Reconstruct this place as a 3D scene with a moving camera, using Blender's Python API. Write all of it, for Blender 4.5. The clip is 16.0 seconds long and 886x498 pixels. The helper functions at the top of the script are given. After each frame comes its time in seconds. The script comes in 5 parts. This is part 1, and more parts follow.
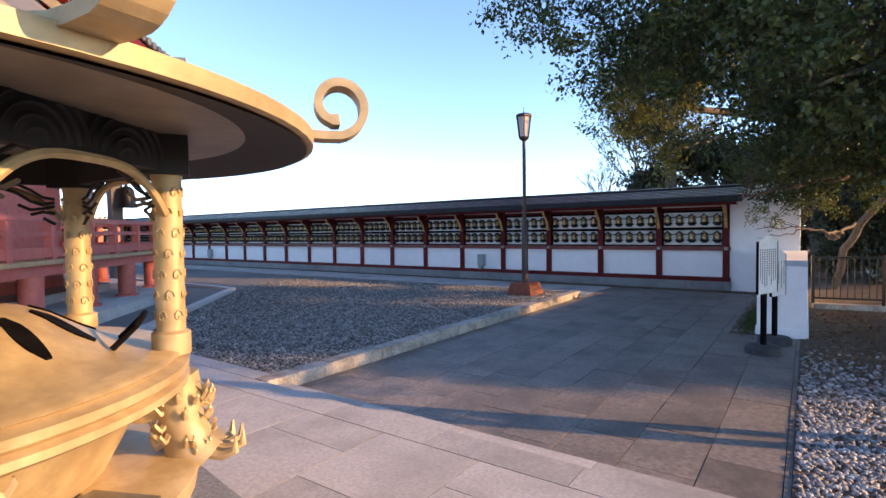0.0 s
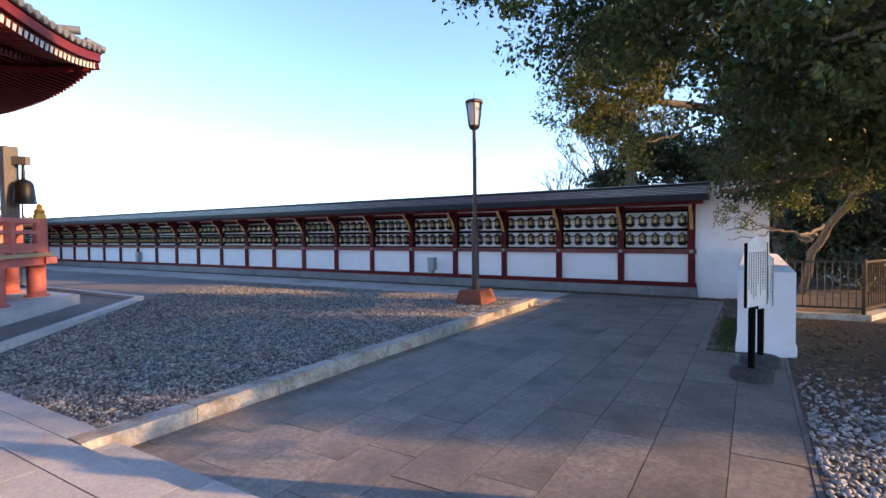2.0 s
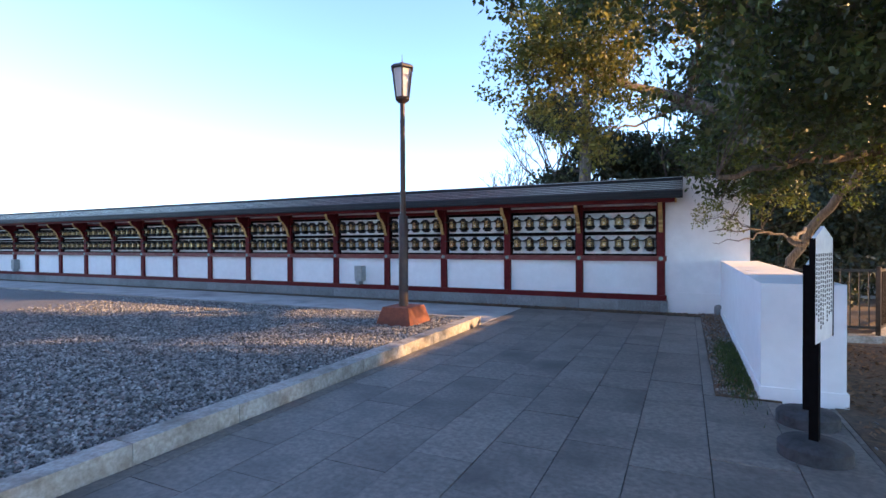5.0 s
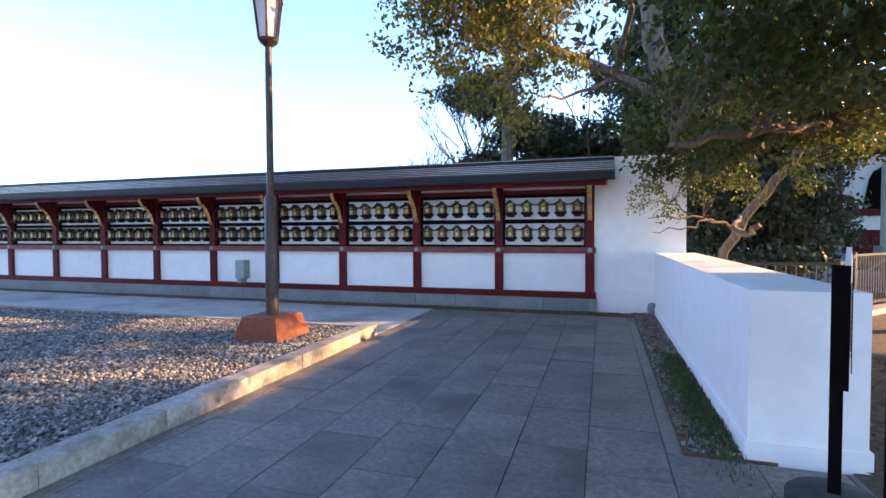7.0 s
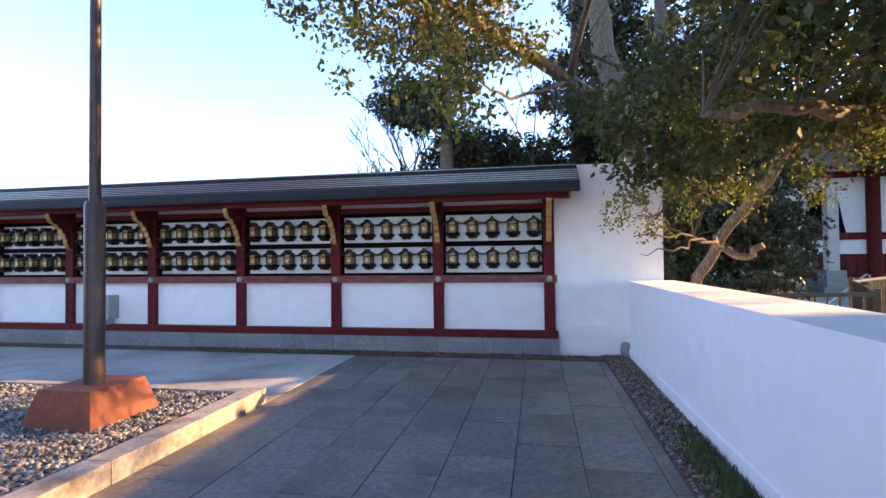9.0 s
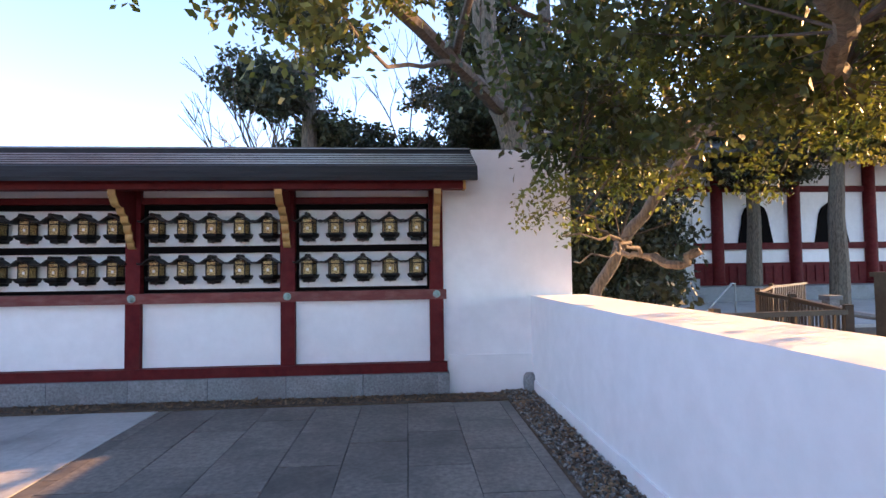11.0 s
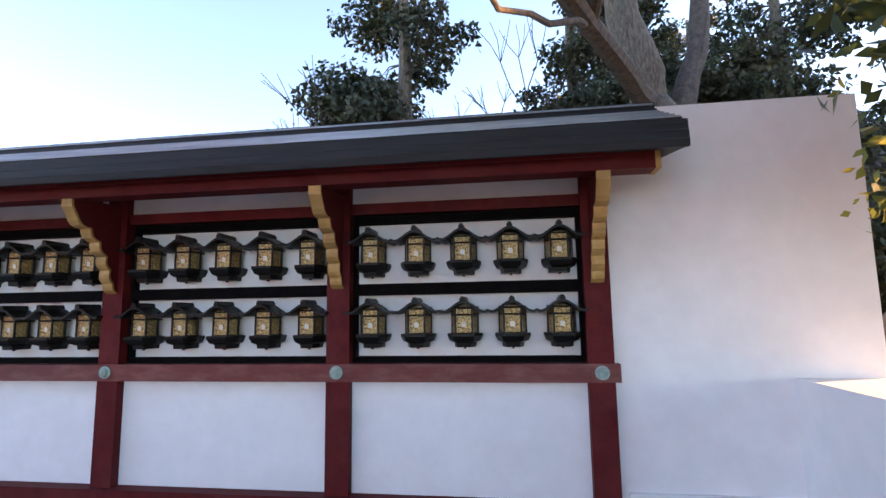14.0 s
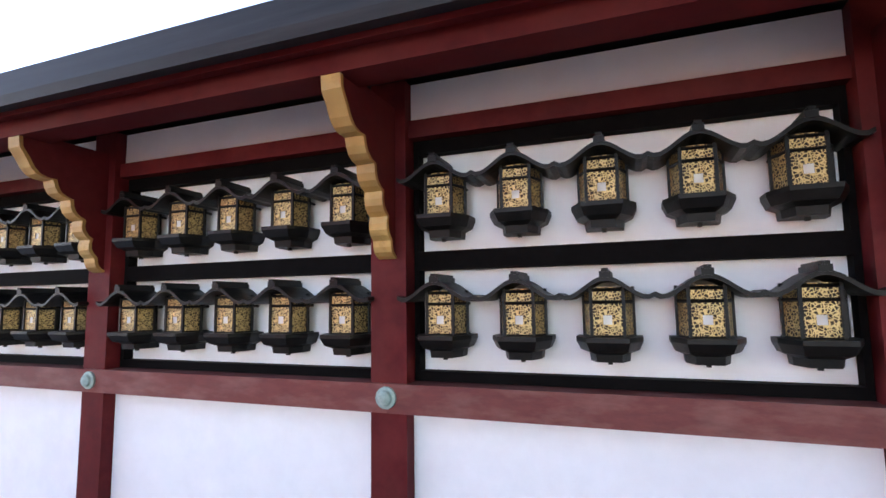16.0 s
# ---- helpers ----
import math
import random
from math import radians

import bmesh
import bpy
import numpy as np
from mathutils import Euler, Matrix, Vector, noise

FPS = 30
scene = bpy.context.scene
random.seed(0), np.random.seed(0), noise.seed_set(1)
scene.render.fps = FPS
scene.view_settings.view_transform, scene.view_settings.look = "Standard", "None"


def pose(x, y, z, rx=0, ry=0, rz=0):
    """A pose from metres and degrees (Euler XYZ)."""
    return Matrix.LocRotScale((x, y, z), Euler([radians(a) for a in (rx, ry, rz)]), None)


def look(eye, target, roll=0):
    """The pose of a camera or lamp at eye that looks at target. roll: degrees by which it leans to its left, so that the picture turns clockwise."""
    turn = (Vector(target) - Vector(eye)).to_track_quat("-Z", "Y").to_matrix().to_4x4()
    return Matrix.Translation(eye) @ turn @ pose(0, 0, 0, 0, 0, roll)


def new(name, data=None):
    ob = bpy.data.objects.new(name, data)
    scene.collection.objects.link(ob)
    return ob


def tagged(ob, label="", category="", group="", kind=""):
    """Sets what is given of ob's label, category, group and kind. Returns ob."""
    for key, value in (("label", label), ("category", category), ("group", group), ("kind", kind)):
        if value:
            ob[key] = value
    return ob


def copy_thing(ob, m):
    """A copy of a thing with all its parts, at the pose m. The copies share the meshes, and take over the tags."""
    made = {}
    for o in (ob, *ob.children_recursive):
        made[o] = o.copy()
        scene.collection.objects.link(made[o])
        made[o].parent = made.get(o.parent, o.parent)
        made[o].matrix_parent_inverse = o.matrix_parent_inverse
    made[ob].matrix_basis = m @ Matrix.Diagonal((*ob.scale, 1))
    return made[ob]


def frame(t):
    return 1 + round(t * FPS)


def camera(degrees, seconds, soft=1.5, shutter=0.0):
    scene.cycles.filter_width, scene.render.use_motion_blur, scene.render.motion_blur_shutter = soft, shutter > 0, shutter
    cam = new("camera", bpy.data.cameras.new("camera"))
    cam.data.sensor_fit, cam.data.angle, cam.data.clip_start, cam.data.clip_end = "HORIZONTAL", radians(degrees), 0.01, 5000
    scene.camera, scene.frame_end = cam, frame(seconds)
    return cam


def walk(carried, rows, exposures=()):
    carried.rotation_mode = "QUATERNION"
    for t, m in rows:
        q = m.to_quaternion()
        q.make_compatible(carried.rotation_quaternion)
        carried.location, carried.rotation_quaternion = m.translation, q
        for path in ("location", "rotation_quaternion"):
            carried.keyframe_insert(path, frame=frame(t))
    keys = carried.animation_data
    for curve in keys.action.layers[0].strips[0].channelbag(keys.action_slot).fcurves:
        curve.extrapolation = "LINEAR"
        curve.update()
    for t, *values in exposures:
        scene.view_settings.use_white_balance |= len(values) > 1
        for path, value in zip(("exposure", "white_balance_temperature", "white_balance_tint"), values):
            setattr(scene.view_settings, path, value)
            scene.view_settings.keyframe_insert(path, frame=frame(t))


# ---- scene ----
cam = camera(82.2, 16.0)
PATH = [
    (0, (0.097, -0.113, 1.784), (-1.067, 1.512, 1.713), -0.8),
    (0.5, (-0.026, 0.288, 1.757), (-0.998, 2.034, 1.678), -0.7),
    (1, (-0.107, 0.705, 1.757), (-1.021, 2.482, 1.668), -0.6),
    (1.5, (-0.274, 1.115, 1.747), (-1.228, 2.871, 1.666), -0.6),
    (2, (-0.402, 1.486, 1.72), (-1.442, 3.193, 1.658), -0.6),
    (2.5, (-0.494, 1.906, 1.724), (-1.613, 3.564, 1.7), -0.6),
    (3, (-0.719, 2.271, 1.763), (-1.906, 3.88, 1.77), -0.4),
    (3.5, (-0.891, 2.63, 1.735), (-2.128, 4.202, 1.745), -0.5),
    (4, (-1.012, 3.071, 1.75), (-2.196, 4.684, 1.737), -0.4),
    (4.5, (-1.16, 3.479, 1.641), (-2.182, 5.198, 1.615), -0.4),
    (5, (-1.263, 3.961, 1.555), (-2.127, 5.765, 1.529), -0.3),
    (5.2, (-1.288, 4.177, 1.554), (-2.097, 6.005, 1.524), -0.2),
    (7.3, (-1.591, 6.352, 1.517), (-2.18, 8.262, 1.452), -0.3),
    (7.5, (-1.626, 6.561, 1.499), (-2.208, 8.473, 1.441), -0.3),
    (8, (-1.782, 7.079, 1.475), (-2.324, 9.004, 1.447), -0.6),
    (8.5, (-1.893, 7.606, 1.497), (-2.36, 9.551, 1.502), -0.5),
    (9, (-1.956, 8.119, 1.48), (-2.323, 10.085, 1.523), -0.6),
    (9.5, (-2.055, 8.599, 1.463), (-2.312, 10.581, 1.525), -0.6),
    (10, (-2.15, 9.108, 1.467), (-2.265, 11.103, 1.541), -0.8),
    (10.2, (-2.176, 9.313, 1.453), (-2.228, 11.311, 1.529), -0.8),
    (12.3, (-2.055, 11.388, 1.533), (-1.805, 13.37, 1.62), -0.8),
    (12.5, (-2.064, 11.572, 1.534), (-1.849, 13.558, 1.636), -0.8),
    (13, (-2.131, 12.032, 1.483), (-2.04, 14.023, 1.651), -0.9),
    (13.5, (-2.26, 12.478, 1.546), (-2.357, 14.464, 1.765), -1.1),
    (14, (-2.321, 12.904, 1.569), (-2.601, 14.869, 1.82), -0.9),
    (14.5, (-2.287, 13.323, 1.583), (-2.667, 15.272, 1.821), -0.9),
    (15, (-2.336, 13.721, 1.594), (-2.768, 15.664, 1.793), -1.0),
    (15.5, (-2.455, 14.086, 1.566), (-2.991, 16.001, 1.785), -1.0),
    (16, (-2.59, 14.44, 1.569), (-3.287, 16.303, 1.773), -0.8),
]
EXPOSURES = [(0, 1.85, 6350, 12), (3.5, 2.15, 6250, 11), (5, 2.25, 6200, 11), (7.5, 2.6, 6450, 12), (9, 2.6, 6650, 14), (12.5, 2.65, 7350, 18), (14.5, 2.9, 7700, 18), (16, 3.45, 8300, 22)]
walk(cam, [(t, look(eye, target, roll)) for t, eye, target, roll in PATH], EXPOSURES)


# ---- light ----
SUN_AZ, SUN_EL = radians(68.0), radians(15.0)
world = bpy.data.worlds.new("sky")
scene.world = world
world.use_nodes = True
wn = world.node_tree.nodes
sky = wn.new("ShaderNodeTexSky")
sky.sky_type = "NISHITA"
sky.sun_disc = False
sky.sun_elevation, sky.sun_rotation = SUN_EL, SUN_AZ
sky.air_density, sky.dust_density, sky.ozone_density = 0.6, 0.1, 1.4
wn["Background"].inputs["Strength"].default_value = 0.15
world.node_tree.links.new(sky.outputs[0], wn["Background"].inputs[0])
sun_data = bpy.data.lights.new("sun", "SUN")
sun_data.energy, sun_data.angle, sun_data.color = 3.0, radians(0.6), (1.0, 0.57, 0.25)
sun = new("sun", sun_data)
sun.matrix_world = look((0, 0, 30), Vector((0, 0, 30)) - Vector((math.sin(SUN_AZ) * math.cos(SUN_EL), math.cos(SUN_AZ) * math.cos(SUN_EL), math.sin(SUN_EL))))

# ---- materials ----
def mat(name, c1, c2, scale=8.0, rough=0.7, metal=0.0, bump=0.25, stain=None, stain_scale=0.7, stain_amount=0.5, rand=0.0, stretch=(1, 1, 1), world_space=False, lo=0.35, hi=0.65, island=0.0, spec=0.5, trans=0.0):
    m = bpy.data.materials.new(name)
    m.use_nodes = True
    nt = m.node_tree
    n, ln = nt.nodes, nt.links
    b = n["Principled BSDF"]
    b.inputs["Roughness"].default_value, b.inputs["Metallic"].default_value = rough, metal
    b.inputs["Specular IOR Level"].default_value = spec
    if world_space:
        co = n.new("ShaderNodeNewGeometry").outputs["Position"]
    else:
        co = n.new("ShaderNodeTexCoord").outputs["Object"]
    mp = n.new("ShaderNodeMapping")
    mp.inputs["Scale"].default_value = stretch
    ln.new(co, mp.inputs["Vector"])
    info = n.new("ShaderNodeObjectInfo")
    if not world_space:
        off = n.new("ShaderNodeVectorMath")
        off.operation = "ADD"
        mul = n.new("ShaderNodeMath")
        mul.operation = "MULTIPLY"
        mul.inputs[1].default_value = 37.0
        ln.new(info.outputs["Random"], mul.inputs[0])
        ln.new(mp.outputs[0], off.inputs[0])
        ln.new(mul.outputs[0], off.inputs[1])
        vec = off.outputs[0]
    else:
        vec = mp.outputs[0]
    fine = n.new("ShaderNodeTexNoise")
    fine.inputs["Scale"].default_value, fine.inputs["Detail"].default_value, fine.inputs["Roughness"].default_value = scale, 6, 0.62
    ln.new(vec, fine.inputs["Vector"])
    ramp = n.new("ShaderNodeValToRGB")
    ramp.color_ramp.elements[0].position, ramp.color_ramp.elements[1].position = lo, hi
    ramp.color_ramp.elements[0].color, ramp.color_ramp.elements[1].color = (*c1, 1), (*c2, 1)
    ln.new(fine.outputs["Fac"], ramp.inputs[0])
    col = ramp.outputs[0]
    if stain:
        big = n.new("ShaderNodeTexNoise")
        big.inputs["Scale"].default_value, big.inputs["Detail"].default_value, big.inputs["Roughness"].default_value = stain_scale, 5, 0.6
        ln.new(vec, big.inputs["Vector"])
        r2 = n.new("ShaderNodeMapRange")
        r2.inputs["From Min"].default_value, r2.inputs["From Max"].default_value = 0.45, 0.72
        r2.inputs["To Max"].default_value = stain_amount
        ln.new(big.outputs["Fac"], r2.inputs["Value"])
        mx = n.new("ShaderNodeMix")
        mx.data_type = "RGBA"
        ln.new(r2.outputs[0], mx.inputs["Factor"])
        ln.new(col, mx.inputs["A"])
        mx.inputs["B"].default_value = (*stain, 1)
        col = mx.outputs["Result"]
    if rand or island:
        hs = n.new("ShaderNodeHueSaturation")
        r3 = n.new("ShaderNodeMapRange")
        amount = rand or island
        r3.inputs["To Min"].default_value, r3.inputs["To Max"].default_value = 1 - amount, 1 + amount
        if island:
            src = n.new("ShaderNodeNewGeometry").outputs["Random Per Island"]
        else:
            src = info.outputs["Random"]
        ln.new(src, r3.inputs["Value"])
        ln.new(r3.outputs[0], hs.inputs["Value"])
        ln.new(col, hs.inputs["Color"])
        col = hs.outputs[0]
    ln.new(col, b.inputs["Base Color"])
    rr = n.new("ShaderNodeMapRange")
    rr.inputs["To Min"].default_value, rr.inputs["To Max"].default_value = max(0.03, rough - 0.12), min(1, rough + 0.12)
    ln.new(fine.outputs["Fac"], rr.inputs["Value"])
    ln.new(rr.outputs[0], b.inputs["Roughness"])
    if bump:
        bp = n.new("ShaderNodeBump")
        bp.inputs["Strength"].default_value, bp.inputs["Distance"].default_value = bump, 0.01
        ln.new(fine.outputs["Fac"], bp.inputs["Height"])
        ln.new(bp.outputs[0], b.inputs["Normal"])
    if trans:
        tr = n.new("ShaderNodeBsdfTranslucent")
        ln.new(col, tr.inputs["Color"])
        ad = n.new("ShaderNodeMixShader")
        ad.inputs[0].default_value = trans
        ln.new(b.outputs[0], ad.inputs[1])
        ln.new(tr.outputs[0], ad.inputs[2])
        ln.new(ad.outputs[0], n["Material Output"].inputs[0])
    return m


M_EARTH = mat("earth", (0.05, 0.045, 0.04), (0.11, 0.09, 0.07), 6, 0.95, bump=0.6, world_space=True, stain=(0.09, 0.06, 0.035), stain_scale=0.5)
M_LITTER = mat("leaf_litter_soil", (0.05, 0.035, 0.025), (0.15, 0.10, 0.06), 14, 0.95, bump=1.0, world_space=True, stain=(0.10, 0.085, 0.07), stain_scale=0.8)
M_GRAVELBED = mat("gravel_bed", (0.05, 0.048, 0.044), (0.22, 0.21, 0.195), 34, 0.85, bump=1.0, world_space=True, stain=(0.06, 0.055, 0.05), stain_scale=0.35, stain_amount=0.6)
M_GRAVEL = mat("gravel_stone", (0.12, 0.114, 0.104), (0.29, 0.278, 0.255), 9, 0.75, bump=0.2, world_space=True, island=0.8)
M_PEBBLE = mat("pebble", (0.15, 0.148, 0.148), (0.36, 0.355, 0.35), 7, 0.6, bump=0.1, world_space=True, island=0.55)
M_SLAB = mat("paving_stone", (0.135, 0.117, 0.102), (0.25, 0.22, 0.192), 22, 0.62, bump=0.22, rand=0.12, stain=(0.065, 0.058, 0.052), stain_scale=1.1, stain_amount=0.8)
M_TERR = mat("terrace_granite", (0.36, 0.345, 0.325), (0.50, 0.48, 0.45), 34, 0.7, bump=0.2, rand=0.1, stain=(0.24, 0.22, 0.20), stain_scale=1.1, stain_amount=0.7)
# Sun and sky sheen are put into the pale base; the stain is wet patches.
M_WETLIT = mat("sunlit_wet_paving", (0.40, 0.39, 0.375), (0.52, 0.51, 0.49), 16, 0.45, bump=0.15, world_space=True, stain=(0.13, 0.125, 0.12), stain_scale=0.9, stain_amount=0.9)
M_JOINT = mat("joint_mortar", (0.035, 0.034, 0.033), (0.08, 0.078, 0.075), 30, 0.95, bump=0.4, world_space=True)
M_KERB = mat("kerb_granite", (0.27, 0.25, 0.22), (0.44, 0.42, 0.38), 26, 0.8, bump=0.35, rand=0.14, stain=(0.12, 0.09, 0.06), stain_scale=3.2, stain_amount=0.85)
M_PALE = mat("pale_stone", (0.42, 0.41, 0.38), (0.55, 0.54, 0.50), 18, 0.8, bump=0.2, rand=0.06, stain=(0.30, 0.29, 0.27), stain_scale=1.2)
M_PLINTH = mat("plinth_granite", (0.14, 0.15, 0.155), (0.27, 0.285, 0.29), 40, 0.75, bump=0.3, rand=0.14, stain=(0.10, 0.10, 0.10), stain_scale=2.0)
M_WHITE = mat("white_plaster", (0.81, 0.81, 0.81), (0.87, 0.87, 0.87), 5, 0.85, bump=0.06, stain=(0.77, 0.765, 0.76), stain_scale=0.8, stain_amount=0.6)
M_WHITEPAINT = mat("white_paint", (0.66, 0.66, 0.66), (0.80, 0.80, 0.79), 9, 0.5, bump=0.08, stain=(0.50, 0.49, 0.46), stain_scale=2.0)
M_RED = mat("oxide_red_paint", (0.085, 0.007, 0.009), (0.125, 0.013, 0.014), 9, 0.6, bump=0.15, rand=0.12, spec=0.15, stain=(0.17, 0.04, 0.034), stain_scale=2.2, stain_amount=0.4)
M_REDWORN = mat("worn_red_paint", (0.13, 0.020, 0.018), (0.17, 0.032, 0.027), 11, 0.6, bump=0.2, rand=0.08, stretch=(1, 3, 3), stain=(0.32, 0.16, 0.13), stain_scale=4.0, stain_amount=0.45)
M_VERM = mat("vermilion_paint", (0.42, 0.095, 0.07), (0.52, 0.14, 0.10), 7, 0.6, bump=0.12, rand=0.08, stain=(0.36, 0.13, 0.10), stain_scale=1.5)
M_BLACK = mat("black_lacquer", (0.003, 0.0024, 0.0024), (0.006, 0.005, 0.005), 12, 0.75, bump=0.1, spec=0.05)
M_IRON = mat("dark_bronze", (0.0035, 0.0033, 0.003), (0.008, 0.0076, 0.007), 20, 0.45, metal=0.0, bump=0.2, rand=0.15, spec=0.25)
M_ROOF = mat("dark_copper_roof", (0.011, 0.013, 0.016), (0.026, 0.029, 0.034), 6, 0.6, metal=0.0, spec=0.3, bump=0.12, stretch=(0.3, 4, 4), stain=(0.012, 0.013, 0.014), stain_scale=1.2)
# Sky reflection on the roof lips, painted as a lighter metal.
M_GLINT = mat("copper_lip_glint", (0.24, 0.27, 0.30), (0.38, 0.41, 0.44), 8, 0.35, metal=0.5, bump=0.05, stretch=(0.3, 4, 4))
M_TILE = mat("grey_roof_tile", (0.07, 0.075, 0.08), (0.15, 0.155, 0.16), 12, 0.6, bump=0.2, rand=0.18)
M_GOLD = mat("ochre_gilding", (0.40, 0.23, 0.07), (0.60, 0.38, 0.13), 14, 0.5, metal=0.15, bump=0.2, stain=(0.16, 0.07, 0.03), stain_scale=7.0, stain_amount=0.7)
M_VERDI = mat("verdigris_bronze", (0.20, 0.30, 0.27), (0.36, 0.46, 0.42), 30, 0.6, metal=0.2, bump=0.2)
M_BURNER = mat("gilt_bronze", (0.36, 0.27, 0.135), (0.50, 0.39, 0.21), 9, 0.5, metal=0.25, bump=0.25, stain=(0.27, 0.19, 0.10), stain_scale=2.4, stain_amount=0.55)
M_BURNERDARK = mat("near_black_bronze", (0.004, 0.005, 0.007), (0.012, 0.012, 0.014), 8, 0.7, metal=0.0, bump=0.3)
M_ROOFGREY = mat("weathered_bronze", (0.16, 0.145, 0.13), (0.26, 0.24, 0.21), 7, 0.5, metal=0.3, bump=0.2, stain=(0.10, 0.09, 0.08), stain_scale=1.6)
M_TRAY = mat("tarnished_tray", (0.10, 0.085, 0.06), (0.24, 0.22, 0.17), 7, 0.4, metal=0.4, bump=0.15)
M_RUST = mat("rust_red_steel", (0.17, 0.045, 0.022), (0.27, 0.08, 0.036), 12, 0.7, bump=0.3, stain=(0.09, 0.028, 0.02), stain_scale=2.6, stain_amount=0.8)
M_POLE = mat("dark_brown_pole", (0.028, 0.016, 0.014), (0.06, 0.03, 0.024), 12, 0.45, bump=0.12, stain=(0.09, 0.06, 0.035), stain_scale=1.0)
M_BOX = mat("grey_enamel", (0.26, 0.28, 0.27), (0.34, 0.36, 0.35), 10, 0.5, bump=0.05)
M_CONC = mat("dark_concrete", (0.022, 0.022, 0.024), (0.05, 0.05, 0.053), 20, 0.85, bump=0.4, stain=(0.12, 0.12, 0.12), stain_scale=4)
M_FENCE = mat("brown_steel", (0.018, 0.013, 0.010), (0.04, 0.028, 0.02), 20, 0.4, metal=0.3, bump=0.1)
M_BARK = mat("bark", (0.06, 0.045, 0.032), (0.20, 0.155, 0.115), 9, 0.95, bump=1.0, stretch=(3, 3, 0.7), stain=(0.12, 0.12, 0.09), stain_scale=1.5)
M_TWIG = mat("twig_bark", (0.05, 0.038, 0.03), (0.13, 0.10, 0.08), 12, 0.9, bump=0.5)
M_LEAF = mat("evergreen_leaf", (0.032, 0.055, 0.016), (0.105, 0.135, 0.036), 0.9, 0.42, bump=0, world_space=True, island=0.5, trans=0.45, stain=(0.10, 0.055, 0.02), stain_scale=2.5, stain_amount=0.45)
M_LEAFGOLD = mat("olive_leaf", (0.10, 0.115, 0.022), (0.30, 0.26, 0.055), 0.8, 0.5, bump=0, world_space=True, island=0.4, trans=0.45, stain=(0.04, 0.06, 0.015), stain_scale=1.5, stain_amount=0.7)
# Lighter, yellower copy of the evergreen leaf, with sunlight put into the colour.
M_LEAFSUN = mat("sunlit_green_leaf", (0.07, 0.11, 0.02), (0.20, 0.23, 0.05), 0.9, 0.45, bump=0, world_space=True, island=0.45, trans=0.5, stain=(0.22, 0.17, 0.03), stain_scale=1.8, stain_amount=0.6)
M_LEAFDARK = mat("dark_conifer_leaf", (0.018, 0.03, 0.014), (0.055, 0.068, 0.026), 0.8, 0.6, bump=0, world_space=True, island=0.4, trans=0.15, stain=(0.10, 0.06, 0.02), stain_scale=0.9, stain_amount=0.5)
M_MOSS = mat("moss", (0.03, 0.05, 0.012), (0.09, 0.12, 0.03), 8, 0.9, bump=0.6, world_space=True, island=0.4)
M_DRYLEAF = mat("dry_leaf", (0.10, 0.055, 0.03), (0.26, 0.16, 0.09), 3, 0.8, bump=0, world_space=True, island=0.5)
M_TIMBER = mat("grey_timber", (0.07, 0.065, 0.06), (0.16, 0.15, 0.14), 9, 0.85, bump=0.5, stretch=(4, 4, 0.6))
M_DECK = mat("timber_edge", (0.34, 0.22, 0.11), (0.48, 0.34, 0.18), 8, 0.7, bump=0.3, stretch=(0.6, 4, 4))
M_TEXT = mat("black_ink", (0.01, 0.01, 0.01), (0.025, 0.025, 0.025), 20, 0.7, bump=0)
M_INK = mat("grey_blue_shade", (0.03, 0.04, 0.05), (0.06, 0.07, 0.08), 9, 0.7, bump=0.1)
M_PAPER = mat("lantern_paper", (0.62, 0.62, 0.60), (0.72, 0.72, 0.70), 20, 0.8, bump=0)
M_GOLDCAP = mat("gold_finial", (0.55, 0.33, 0.06), (0.72, 0.48, 0.12), 10, 0.35, metal=0.7, bump=0.1)


def filigree():
    m = bpy.data.materials.new("brass_filigree")
    m.use_nodes = True
    n, ln = m.node_tree.nodes, m.node_tree.links
    b = n["Principled BSDF"]
    co = n.new("ShaderNodeTexCoord")
    v = n.new("ShaderNodeTexVoronoi")
    v.feature = "DISTANCE_TO_EDGE"
    v.inputs["Scale"].default_value = 88
    ns = n.new("ShaderNodeTexNoise")
    ns.inputs["Scale"].default_value, ns.inputs["Detail"].default_value = 30, 3
    mx = n.new("ShaderNodeMix")
    mx.data_type, mx.blend_type = "RGBA", "MIX"
    mx.inputs["Factor"].default_value = 0.02
    ln.new(co.outputs["Object"], ns.inputs["Vector"])
    ln.new(co.outputs["Object"], mx.inputs["A"])
    ln.new(ns.outputs["Color"], mx.inputs["B"])
    ln.new(mx.outputs["Result"], v.inputs["Vector"])
    r = n.new("ShaderNodeValToRGB")
    r.color_ramp.elements[0].position, r.color_ramp.elements[1].position = 0.07, 0.17
    r.color_ramp.elements[0].color, r.color_ramp.elements[1].color = (0.62, 0.44, 0.19, 1), (0.03, 0.02, 0.012, 1)
    ln.new(v.outputs["Distance"], r.inputs[0])
    ln.new(r.outputs[0], b.inputs["Base Color"])
    b.inputs["Metallic"].default_value, b.inputs["Roughness"].default_value = 0.55, 0.38
    bp = n.new("ShaderNodeBump")
    bp.inputs["Strength"].default_value, bp.inputs["Distance"].default_value, bp.invert = 0.8, 0.004, True
    ln.new(v.outputs["Distance"], bp.inputs["Height"])
    ln.new(bp.outputs[0], b.inputs["Normal"])
    return m


M_BRASS = filigree()


